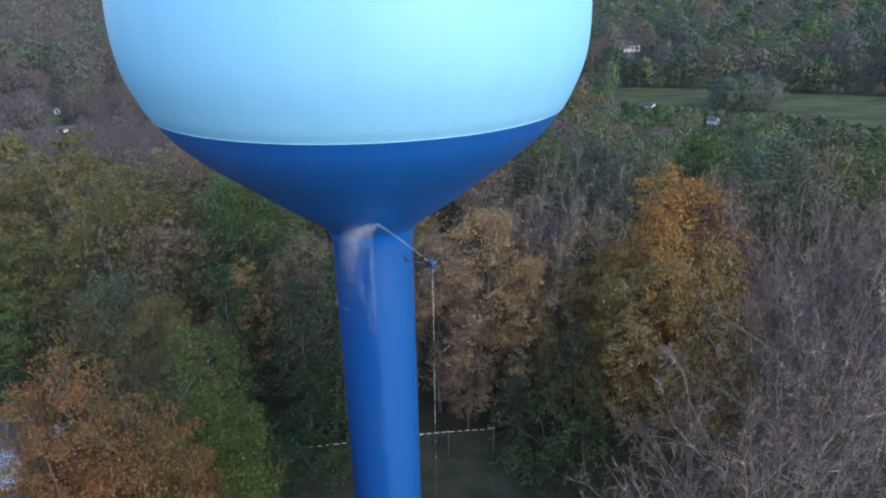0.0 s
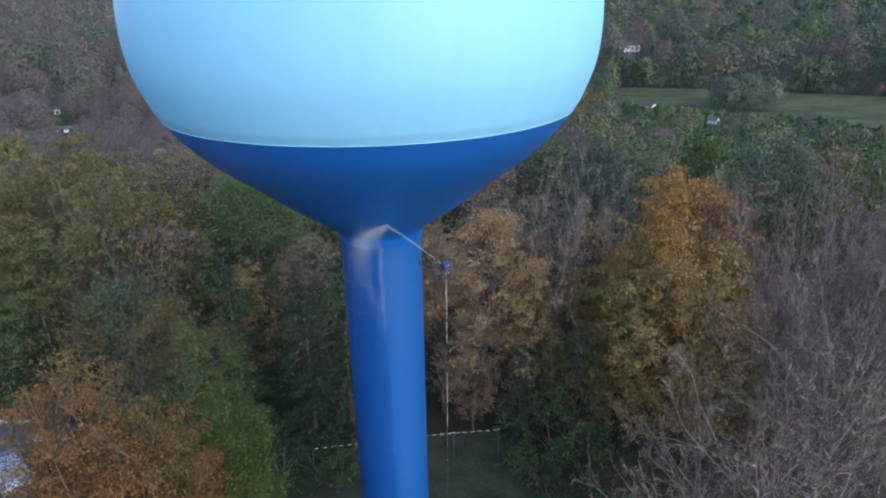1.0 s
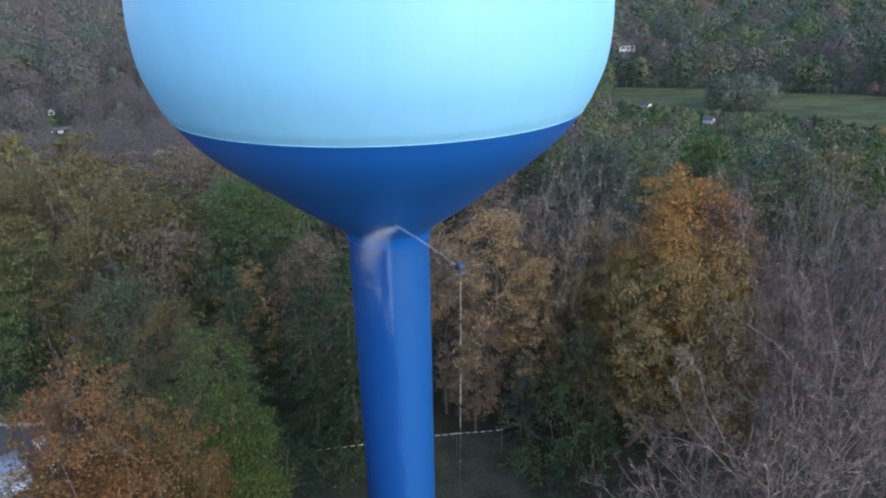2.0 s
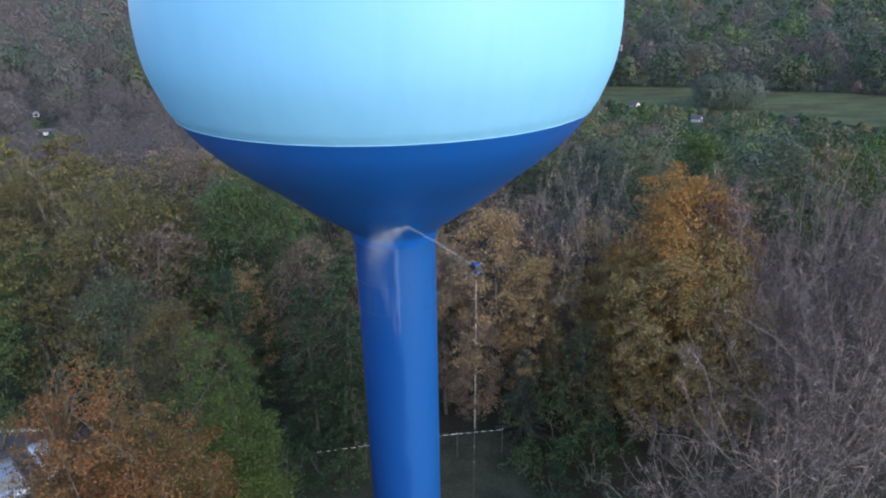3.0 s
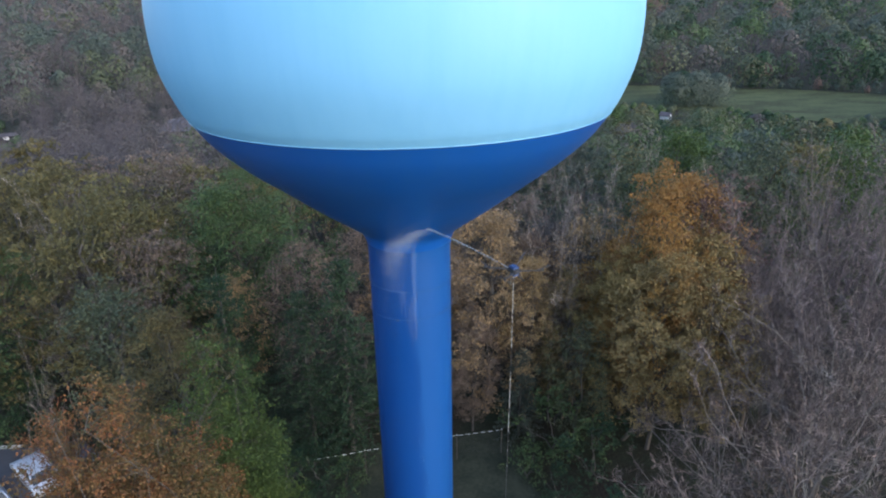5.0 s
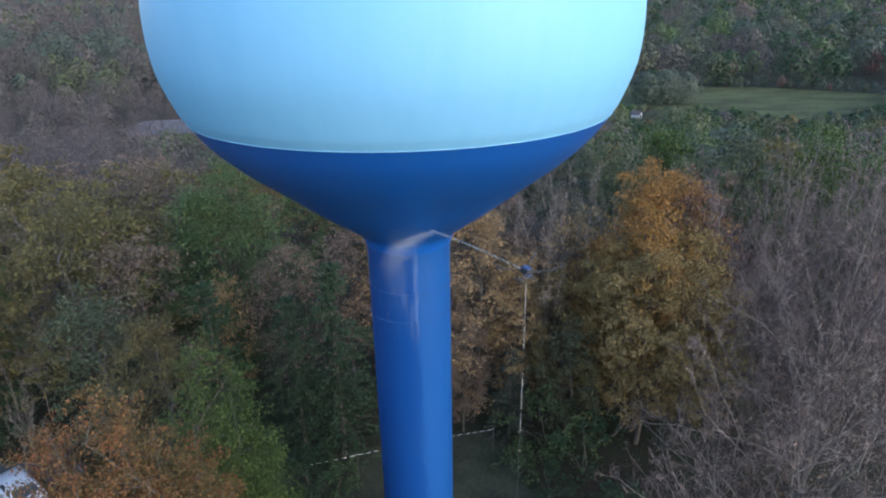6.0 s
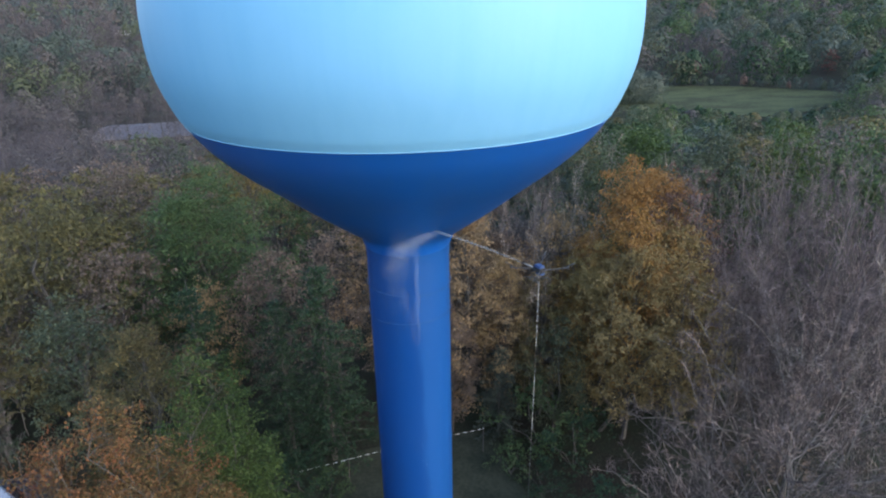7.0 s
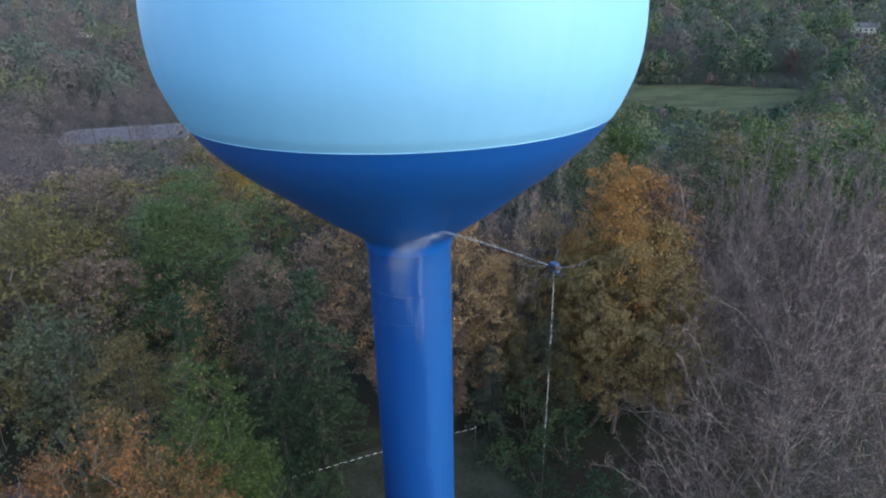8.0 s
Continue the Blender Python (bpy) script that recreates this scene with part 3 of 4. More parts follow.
FORMS["spired"] = tree_kind("spired", *spired_meshes(51, [(0.2, -1.0, 19.2, 1.9), (0.3, 0.8, 17.7, 1.8), (-1.4, -1.3, 18.2, 1.6), (1.0, 3.3, 14.2, 2.2), (1.7, 2.7, 12.4, 2.5), (-1.2, 1.4, 15.5, 2.0), (0.9, -1.2, 15.8, 2.2), (2.0, 0.2, 14.6, 2.4), (-1.9, 0.0, 15.4, 2.0),
    (0.2, 2.2, 15.2, 2.1), (0.7, 0.6, 16.2, 2.0), (-0.6, 0.2, 17.2, 1.9), (2.2, 1.2, 12.6, 2.3), (-2.6, 1.5, 12.8, 2.1), (-2.9, 0.0, 16.8, 2.0), (-1.9, -0.6, 16.0, 2.0), (-2.8, -0.4, 14.2, 2.2), (-1.2, -0.6, 14.4, 2.2), (-3.6, 0.4, 14.0, 2.0)], 0.3, 280, 0.053))
FORMS["spired_low"] = tree_kind("spired_low", *spired_meshes(52, [(0.0, -0.8, 16.2, 2.0), (0.7, 3.0, 12.4, 2.3), (1.6, 1.5, 10.8, 2.5), (-0.8, 1.5, 14.6, 2.2), (-0.2, -2.0, 10.5, 2.4), (1.0, 0.2, 13.4, 2.3), (-1.6, 0.2, 11.5, 2.3), (1.8, -0.8, 8.5, 2.3)], 0.3, 290, 0.057))
for nm_, args in {"near_a": (25, 16, 4.6, 0.2, 96, 95, 0.12), "near_b": (26, 16, 5.0, 0.2, 100, 95, 0.12), "near_c": (27, 17, 4.0, 0.15, 90, 95, 0.12), "near_sparse": (28, 16, 4.6, 0.3, 80, 62, 0.115)}.items():
    FORMS[nm_] = tree_kind(nm_, *leafy_meshes(*args, limbs=24))
FORMS["fill_a"] = tree_kind("fill_a", *leafy_meshes(53, 15, 2.8, 0.3, 95, 330, 0.052, 1.1, limbs=30))
FORMS["shrub"] = tree_kind("shrub", *leafy_meshes(29, 4, 2.0, 0.05, 40, 75, 0.095, 0.75, limbs=5))
FORMS["conifer_a"] = tree_kind("conifer_a", *conifer_meshes(31, 14, 3.2, 27, 0.08))
FORMS["conifer_b"] = tree_kind("conifer_b", *conifer_meshes(32, 14, 2.7, 27, 0.08))
FORMS["bare_a"] = tree_kind("bare_a", *bare_meshes(41, 20, 6.5, 0.25, 18, 15, 8, 6, 0.0092, 0.3, (10, 70)), bark=PALE_BARK)
FORMS["bare_b"] = tree_kind("bare_b", *bare_meshes(42, 20, 6.0, 0.25, 18, 15, 8, 6, 0.0092, 0.45, (10, 68)), bark=PALE_BARK)
FORMS["bare_low"] = tree_kind("bare_low", *bare_meshes(45, 18, 7.5, 0.4, 24, 14, 8, 6, 0.0088, 0.35, (14, 66)), bark=PALE_BARK)
FORMS["bare_c"] = tree_kind("bare_c", *bare_meshes(43, 18, 5.0, 0.25, 14, 12, 8, 5, 0.011, 0.25, (12, 70)), bark=PALE_BARK)
FORMS["bare_d"] = tree_kind("bare_d", *bare_meshes(44, 18, 5.0, 0.25, 14, 12, 8, 5, 0.011, 0.3, (12, 72)), bark=BARK)
FORM_H = {"bare_low": 18, "fill_a": 15, "high_a": 17, "spired": 19.2, "spired_low": 16.2, "near_a": 16, "near_b": 16, "near_c": 17, "near_sparse": 16, "broad_a": 16, "broad_b": 16, "broad_c": 16, "sparse_a": 16, "sparse_b": 17, "mid_a": 16, "mid_b": 16, "mid_c": 17, "mid_sparse": 16,
          "shrub": 4, "conifer_a": 14, "conifer_b": 14, "bare_a": 20, "bare_b": 20, "bare_c": 18, "bare_d": 18}
WORDS = {
    "green": "leafy tree with a full green crown", "dark": "dark green evergreen tree in the wood", "olive": "tree with fading olive-yellow autumn leaves",
    "yellow": "tree with yellow autumn leaves", "orange": "tree with bright orange autumn leaves", "rust": "tree with rust-brown autumn leaves",
    "brown": "tree with thinning dull brown leaves", "red": "small tree with dark red autumn leaves", "lime": "leafy tree with a fresh green crown", "amber": "tree with amber and olive autumn leaves", "copper": "tree with thinning coppery orange autumn leaves", "bronze": "tree with bronze and olive autumn leaves",
    "grey": "leafless grey tree with fine bare twigs", "pale": "leafless tree with pale silvery twigs", "dusk": "leafless tree with a haze of purple-grey twigs", "sage": "leafy tree with a dull grey-green crown", "moss": "leafy tree with a moss-green crown",
    "tan": "tree with thin dull tan leaves", "russet": "tree with dull russet leaves",
}


def plant(form, colour, x, y, h, wide=1.0, turn=None, label=""):
    """A tree standing at (x, y), h metres high."""
    _, trunk, crown = FORMS[form]
    s = h / FORM_H[form]
    turn = (x * 37.7 + y * 91.3) % 360 if turn is None else turn
    bush = h < 5
    root = thing("shrub" if bush else "tree", label or ("low bushy shrub at the edge of the wood" if bush else WORDS[colour]), "shrub" if bush else "tree",
                 pose(x, y, float(terrain(np.float64(x), np.float64(y))), 0, 0, turn) @ Matrix.Diagonal((s * wide, s * wide, s, 1)), "woodland trees")
    part_mesh("trunk", trunk, root)
    ob = part_mesh("crown", crown, root)
    ob.material_slots[0].link = "OBJECT"
    ob.material_slots[0].material = LEAF[colour]
    return root


NAMED = [
    # beside the parking lot and in front of the tower's yard
    ("spired", "copper", -9.6, -4.0, 19.2, 1.0, 0), ("spired_low", "copper", -11.1, -4.2, 15.2, 0.55, 160), ("fill_a", "bronze", -10.7, -3.2, 15.4, 0.8), ("high_a", "copper", -11.9, -3.7, 17.3, 0.5), ("high_a", "bronze", -12.9, -4.6, 14.1, 0.8), ("high_a", "copper", -12.4, -3.1, 16.0, 0.42), ("fill_a", "bronze", -9.2, -2.2, 14.2, 0.95), ("spired_low", "lime", -8.6, 1.4, 17.2, 0.88, 0),
    ("conifer_b", "dark", -3.9, 13.4, 15.2, 1.15), ("conifer_a", "dark", -6.4, 13.0, 13.2, 1.0), ("broad_c", "olive", -13.2, 9.4, 13.6, 0.9), ("conifer_b", "dark", -11.5, 14.5, 14, 1.1),
    ("broad_b", "green", -29.5, 21.5, 13, 1.0), ("near_a", "moss", -20.6, 19.0, 11.0, 0.9), ("near_b", "dark", -33.5, 20.5, 10, 0.9), ("conifer_a", "dark", -28.0, 18.6, 9.0, 1.3), ("shrub", "dark", -5.8, 9.6, 3.4, 1.2), ("shrub", "green", -4.2, 9.9, 2.2, 1.3), ("shrub", "dark", -8.0, 9.0, 4.4, 1.2),
    # behind the tower
    ("broad_a", "green", -11.8, 24.0, 17.6, 1.1), ("near_sparse", "rust", -11.6, 17.2, 12.2, 0.7), ("broad_c", "green", -13.0, 22.8, 16.4, 0.95), ("sparse_a", "brown", -7.0, 19.2, 13.6, 0.95), ("sparse_b", "brown", -3.4, 20.2, 14.0, 0.95), ("sparse_a", "rust", 0.5, 21.4, 14.5, 1.0),
    ("broad_c", "rust", 6.2, 16.6, 15.8, 1.1), ("broad_a", "brown", 2.6, 16.4, 13.8, 0.85), ("broad_c", "rust", 8.8, 15.6, 12.8, 0.8), ("broad_a", "brown", 4.6, 14.4, 9.6, 0.8), ("broad_c", "brown", 9.0, 18.2, 13.6, 0.8), ("bare_c", "pale", 8.6, 20.4, 17.6, 0.9), ("bare_c", "pale", 12.4, 21.5, 16.8, 0.9),
    ("conifer_a", "sage", 7.8, 13.6, 7.5, 1.1), ("near_a", "moss", 11.6, 12.6, 9.5, 0.8), ("shrub", "green", 9.8, 11.0, 4.8, 1.1), ("shrub", "green", 7.4, 9.4, 2.4, 1.2), ("shrub", "dark", 8.8, 7.0, 2.6, 1.2), ("shrub", "dark", 11.6, 9.0, 4.2, 1.2),
    ("broad_b", "orange", 18.4, 15.4, 18.6, 0.9), ("spired_low", "orange", 15.6, 14.6, 15.2, 1.0, 90), ("near_sparse", "russet", 20.9, 15.6, 17.6, 0.9), ("broad_c", "amber", 16.2, 11.0, 14.6, 0.95), ("broad_a", "amber", 14.2, 13.6, 13.4, 0.7), ("sparse_a", "amber", 18.6, 10.4, 14.0, 0.8),
    ("near_a", "moss", 21.0, 28.0, 17.0, 1.0), ("near_c", "lime", 26.0, 30.0, 18.2, 1.0), ("near_b", "moss", 30.8, 25.6, 18.2, 0.9), ("near_a", "lime", 35.2, 22.6, 18.6, 0.9), ("near_c", "sage", 17.0, 32.0, 17.0, 1.0), ("bare_c", "dusk", 14.2, 24.0, 17.0, 1.0), ("near_b", "moss", 25.2, 24.8, 16.4, 0.8),
    ("near_sparse", "tan", 11.2, 19.5, 14.2, 0.9), ("bare_a", "dusk", 11.9, 18.7, 16.6, 0.75), ("near_sparse", "rust", 13.4, 18.8, 14.6, 0.9), ("near_a", "olive", 11.4, 15.0, 12.0, 0.7), ("near_a", "rust", 12.4, 16.4, 11.8, 0.8), ("bare_a", "pale", 10.8, 16.8, 15.6, 0.7), ("near_b", "orange", 14.8, 16.0, 14.0, 0.7), ("near_c", "amber", 19.8, 13.0, 15.4, 0.9), ("near_b", "orange", 17.0, 12.9, 16.3, 0.7), ("near_c", "amber", 14.9, 12.2, 13.6, 0.9), ("near_a", "amber", 20.2, 11.2, 13.0, 0.8),
    # leafless trees
    ("bare_low", "grey", 15.6, -3.8, 17.8, 1.0, 40), ("bare_low", "grey", 13.3, -3.0, 13.8, 1.0, 200), ("bare_a", "dusk", 23.2, 11.4, 19.6, 0.85), ("bare_a", "pale", 13.6, 20.6, 18.2, 0.7), ("bare_c", "pale", 23.2, 20.5, 18.6, 0.8), ("bare_c", "pale", 17.4, 23.8, 18.8, 0.8), ("bare_c", "dusk", 27.6, 16.8, 18.6, 1.0), ("bare_d", "dusk", 33.0, 19.2, 18.8, 1.0), ("bare_c", "dusk", 38.6, 18.2, 19.2, 1.0), ("bare_d", "dusk", 31.6, 11.4, 19.6, 1.0), ("bare_a", "pale", 12.4, 15.8, 15.6, 0.6), ("bare_c", "dusk", 24.2, 15.6, 18.0, 0.9), ("bare_b", "pale", 22.0, 8.4, 16.4, 0.8), ("bare_low", "grey", 21.0, 1.6, 18.6, 1.05, 120), ("bare_b", "dusk", 23.6, 5.0, 20.6, 1.0), ("bare_a", "pale", 21.6, -4.8, 20.0, 1.0),
    ("bare_b", "dusk", 25.6, 12.2, 20.2, 1.0), ("bare_c", "dusk", 30.2, 16.0, 19.6, 1.1), ("bare_d", "dusk", 36.0, 13.0, 20.4, 1.1), ("bare_d", "dusk", 30.2, 7.0, 20.4, 1.1),
    # left wood
    ("near_b", "olive", -21.8, 25.0, 17.2, 1.0), ("near_a", "olive", -21.4, 19.8, 18.0, 0.95), ("near_sparse", "brown", -16.6, 18.6, 15.0, 0.95), ("near_sparse", "olive", -18.0, 23.6, 15.6, 1.0), ("bare_c", "grey", -22.5, 22.4, 16.6, 1.0), ("bare_c", "grey", -18.4, 27.4, 16.8, 1.1), ("bare_d", "pale", -25.6, 27.0, 16.4, 1.0), ("bare_c", "pale", -24.4, 15.4, 9.6, 0.45), ("bare_b", "pale", -25.8, 20.8, 12.6, 0.55),
    ("near_c", "olive", -28.0, 30.5, 17.4, 1.0), ("near_b", "olive", -33.5, 32.5, 16.0, 0.9), ("near_sparse", "brown", -14.4, 30.0, 15.0, 1.0), ("high_a", "yellow", -8.6, 29.0, 17.6, 0.8),
    ("conifer_b", "dark", -13.0, 21.0, 13.6, 1.2), ("near_sparse", "moss", -17.8, 13.0, 13.5, 1.0), ("near_a", "olive", -28.5, 21.0, 15.0, 1.0), ("near_c", "green", -29.0, 14.5, 14.0, 1.0),
    # leafless brush on the slope beside the yard
    ("bare_b", "grey", 15.4, -8.2, 15.0, 0.9), ("bare_d", "grey", 19.4, -8.8, 17.0, 1.1), ("bare_c", "grey", 25.8, -0.6, 19.0, 1.1), ("bare_d", "dusk", 27.0, 4.0, 18.0, 1.1),
    ("bare_d", "grey", 33.0, 1.6, 19.0, 1.1), ("bare_c", "dusk", 36.4, 6.8, 19.0, 1.1), ("bare_d", "dusk", 24.0, 9.0, 17.0, 1.1), ("bare_d", "dusk", 41.0, 11.0, 19.0, 1.1),
    ("shrub", "brown", 13.6, -6.2, 4.4, 1.2), ("shrub", "dark", 11.2, 3.4, 3.8, 1.2), ("shrub", "brown", 18.4, -2.0, 4.9, 1.2), ("shrub", "brown", 20.4, 3.0, 4.9, 1.2),
]
for row in NAMED:
    plant(*row)


def inside(x, y, outline):
    hit_ = False
    for (x0, y0), (x1, y1) in zip(outline, outline[1:] + outline[:1]):
        if (y0 > y) != (y1 > y) and x < (x1 - x0) * (y - y0) / (y1 - y0) + x0:
            hit_ = not hit_
    return hit_


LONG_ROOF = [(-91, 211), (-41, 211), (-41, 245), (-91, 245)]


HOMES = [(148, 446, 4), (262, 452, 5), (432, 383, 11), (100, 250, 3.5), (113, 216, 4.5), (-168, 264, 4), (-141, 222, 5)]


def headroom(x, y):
    """How tall the growth may stand without hiding the field, the long roof and the houses from the camera."""
    # Distance and bearing from the camera, taken at (0, -21) and 29.3 m up
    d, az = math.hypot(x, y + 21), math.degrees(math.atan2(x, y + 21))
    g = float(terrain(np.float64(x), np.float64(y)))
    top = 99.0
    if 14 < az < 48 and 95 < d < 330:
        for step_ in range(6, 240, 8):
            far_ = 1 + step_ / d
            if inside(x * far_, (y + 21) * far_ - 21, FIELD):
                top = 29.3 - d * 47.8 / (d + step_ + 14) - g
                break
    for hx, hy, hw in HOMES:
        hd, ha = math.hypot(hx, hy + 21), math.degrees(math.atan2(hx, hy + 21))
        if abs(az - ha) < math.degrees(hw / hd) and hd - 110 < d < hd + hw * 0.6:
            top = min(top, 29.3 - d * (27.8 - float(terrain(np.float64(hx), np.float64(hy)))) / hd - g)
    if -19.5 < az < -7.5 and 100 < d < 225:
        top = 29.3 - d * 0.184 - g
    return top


rng = np.random.default_rng(5)


def wood_colour(x, y, r):
    """Which growth the wood has where."""
    if x < -8 and y < 75:
        table = (("olive", 0.46), ("moss", 0.12), ("brown", 0.18), ("green", 0.1), ("grey", 0.14))
    elif x > 24 and y < 22:
        table = (("dusk", 0.92), ("brown", 0.08))
    elif x > 12 and y < 70:
        table = (("moss", 0.24), ("green", 0.2), ("sage", 0.1), ("olive", 0.14), ("dusk", 0.32))
    elif y < 70:
        table = (("brown", 0.4), ("grey", 0.3), ("rust", 0.15), ("olive", 0.15))
    elif x < -10:
        table = (("grey", 0.62), ("brown", 0.18), ("olive", 0.1), ("dark", 0.1))
    else:
        table = (("moss", 0.25), ("green", 0.18), ("sage", 0.2), ("grey", 0.25), ("tan", 0.12))
    for name_, w in table:
        r -= w
        if r < 0:
            return name_
    return table[0][0]


for gy in np.arange(15, 62, 6.4):
    for gx in np.arange(-70, 80, 6.4):
        x, y = gx + rng.normal(0, 1.4), gy + rng.normal(0, 1.4)
        pick, hh, r2 = rng.random(3)
        if any(math.hypot(x - n[2], y - n[3]) < 4.6 for n in NAMED) or inside(x, y, LOT) or not -14 - 0.76 * (y + 21) < x < 8 + 1.22 * (y + 21) or math.hypot(x, y + 21) > 80:
            continue
        if -9 < x < 13 and y < 18:
            continue
        col = wood_colour(x, y, pick)
        if col in ("grey", "dusk"):
            form = "bare_c" if r2 < 0.5 else "bare_d"
        elif col == "dark":
            form = "conifer_a" if r2 < 0.5 else "mid_c"
        elif col == "brown":
            form = "mid_sparse" if r2 < 0.7 else "mid_a"
        else:
            form = ("mid_a", "mid_b", "mid_c")[int(r2 * 3)]
        if math.hypot(x, y + 21) < 62:
            form = form.replace("mid_", "near_")
        plant(form, col, float(x), float(y), float(12.5 + 5 * hh), 1.0)


# far woods: one mesh of many small crowns, each a cloud of leaves over a short stem
def far_woods():
    rg = np.random.default_rng(8)
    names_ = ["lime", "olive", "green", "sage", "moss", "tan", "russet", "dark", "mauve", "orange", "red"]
    verts, quads, idx, total = [], [], [], 0
    def grow(x, y, h, c, w_, rows_, cols_, n, half, sliver):
        """One tree of the far woods, h high, of growth c."""
        nonlocal total
        bare = c == "mauve"
        z0 = float(terrain(np.float64(x), np.float64(y)))
        # a lumpy envelope, wider or narrower from tree to tree
        lump = h * (0.36 + 0.22 * w_ + 0.06 * (h > 17)) * np.sqrt(1.02 - np.linspace(-0.55, 1, rows_) ** 2)[:, None] * (0.8 + 0.34 * rg.random((rows_, cols_)))
        m_ = int(n * (1.4 if bare else 1))
        u, az = 0.06 + 0.94 * rg.random(m_) ** 0.75, rg.random(m_) * cols_
        i0, j0 = np.minimum((u * (rows_ - 1)).astype(int), rows_ - 2), az.astype(int) % cols_
        fu, fa = u * (rows_ - 1) - i0, az - np.floor(az)
        rr = (lump[i0, j0] * (1 - fu) + lump[i0 + 1, j0] * fu) * (1 - fa) + (lump[i0, (j0 + 1) % cols_] * (1 - fu) + lump[i0 + 1, (j0 + 1) % cols_] * fu) * fa
        th = az * 2 * np.pi / cols_
        rr *= (0.3 + 0.75 * rg.random(m_) ** 0.6 if bare else 0.4 + 0.66 * rg.random(m_) ** 0.6) * (1 + 0.16 * np.sin(th * 3 + 9 * w_ + 7 * u) * np.sin(u * 14 + 5 * w_))
        out = np.stack([np.cos(th), np.sin(th), 1.6 * (u - 0.35)], 1)
        pos = np.stack([x + rr * np.cos(th), y + rr * np.sin(th), z0 + h * (0.02 + 0.94 * u)], 1) + rg.normal(0, h * 0.02, (m_, 3))
        ax = rg.normal(0, 1, (m_, 3)) + (np.array([0, 0, 1.4]) if bare else 0)
        ax /= np.linalg.norm(ax, axis=1, keepdims=True)
        if not bare:
            hat = out / np.linalg.norm(out, axis=1, keepdims=True)
            ax -= 0.95 * hat * np.sum(hat * ax, 1, keepdims=True)
            ax /= np.linalg.norm(ax, axis=1, keepdims=True)
        bx = np.cross(out + rg.normal(0, 0.28, (m_, 3)), ax)
        bx /= np.linalg.norm(bx, axis=1, keepdims=True) + 1e-9
        l_ = half * (0.6 + 0.8 * rg.random(m_))[:, None] * (1.5 if bare else 1)
        wd = l_ * (sliver * 0.5 if bare else 0.62)
        lv = np.stack([pos - ax * l_, pos + bx * wd, pos + ax * l_, pos - bx * wd], 1).reshape(-1, 3)
        lf = np.arange(m_ * 4).reshape(-1, 4)
        verts.append(lv)
        quads.append(lf + total)
        total += len(lv)
        idx.append(np.full(len(lf), names_.index(c)))
        tv, tf = tubes([(x, y, z0 - 0.2)], [(x, y, z0 + h * 0.8)], [h * 0.014], [h * 0.005], 3)
        verts.append(tv)
        quads.append(tf + total)
        total += len(tv)
        idx.append(np.full(len(tf), len(names_)))

    for r0, r1, step, rows_, cols_, n, half, sliver in ((80, 130, 6.6, 9, 14, 900, 0.21, 0.16), (130, 220, 7.8, 8, 12, 600, 0.29, 0.17), (220, 330, 10.5, 8, 12, 520, 0.42, 0.18), (330, 600, 20.0, 9, 12, 520, 0.7, 0.22), (600, 1050, 30.0, 6, 8, 90, 1.4, 0.3)):
        for gx in np.arange(-r1, r1, step):
            for gy in np.arange(12, r1, step):
                x, y = gx + rg.normal(0, step * 0.25), gy + rg.normal(0, step * 0.25)
                d = math.hypot(x, y + 21)
                pick, hh, near_, w_ = rg.random(4)
                if not (r0 <= d < r1) or not -14 - 0.78 * (y + 21) < x < 10 + 1.28 * (y + 21):
                    continue
                if d > 140 and -0.19 < x / (y + 21) < 0.2 and near_ > 0.4:
                    continue
                if inside(x, y, FIELD) or inside(x, y, LONG_ROOF):
                    continue
                # growth changes gradually over the land, with a few odd trees
                grain = 0.5 + 0.2 * math.sin(x * 0.043 + 1.3) + 0.2 * math.sin(y * 0.031 + x * 0.013) + 0.15 * math.sin((x - y) * 0.07) + rg.normal(0, 0.16)
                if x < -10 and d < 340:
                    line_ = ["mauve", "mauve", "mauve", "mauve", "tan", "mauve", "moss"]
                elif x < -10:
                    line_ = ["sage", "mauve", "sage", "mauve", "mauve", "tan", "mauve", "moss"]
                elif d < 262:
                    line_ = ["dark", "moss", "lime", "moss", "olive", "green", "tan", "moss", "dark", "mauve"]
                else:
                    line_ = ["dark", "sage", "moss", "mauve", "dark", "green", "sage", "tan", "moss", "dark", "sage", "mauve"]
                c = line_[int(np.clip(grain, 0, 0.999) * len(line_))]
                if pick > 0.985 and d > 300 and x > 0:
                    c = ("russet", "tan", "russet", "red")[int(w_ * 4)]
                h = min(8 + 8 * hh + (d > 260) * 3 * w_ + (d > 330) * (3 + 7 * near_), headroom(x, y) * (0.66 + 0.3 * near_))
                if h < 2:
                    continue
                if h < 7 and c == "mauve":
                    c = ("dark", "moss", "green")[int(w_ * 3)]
                grow(x, y, h, c, w_, rows_, cols_, n, half, sliver)
    # a hedge of low growth along the meadow's far side
    edge_ = [(88, 316), (98, 315), (146, 307), (182, 289), (216, 272), (250, 243)]
    for (x0, y0), (x1, y1) in zip(edge_, edge_[1:]):
        k_ = int(math.hypot(x1 - x0, y1 - y0) / 3.4)
        for i in range(k_):
            f = i / k_
            grow(x0 + (x1 - x0) * f + rg.normal(0, 1), y0 + (y1 - y0) * f + 2 + rg.normal(0, 1.5), 3.5 + 3.5 * rg.random(), ("sage", "dark", "sage", "moss", "russet")[int(rg.random() ** 1.4 * 5)], rg.random(), 6, 8, 170, 0.34, 0.13)
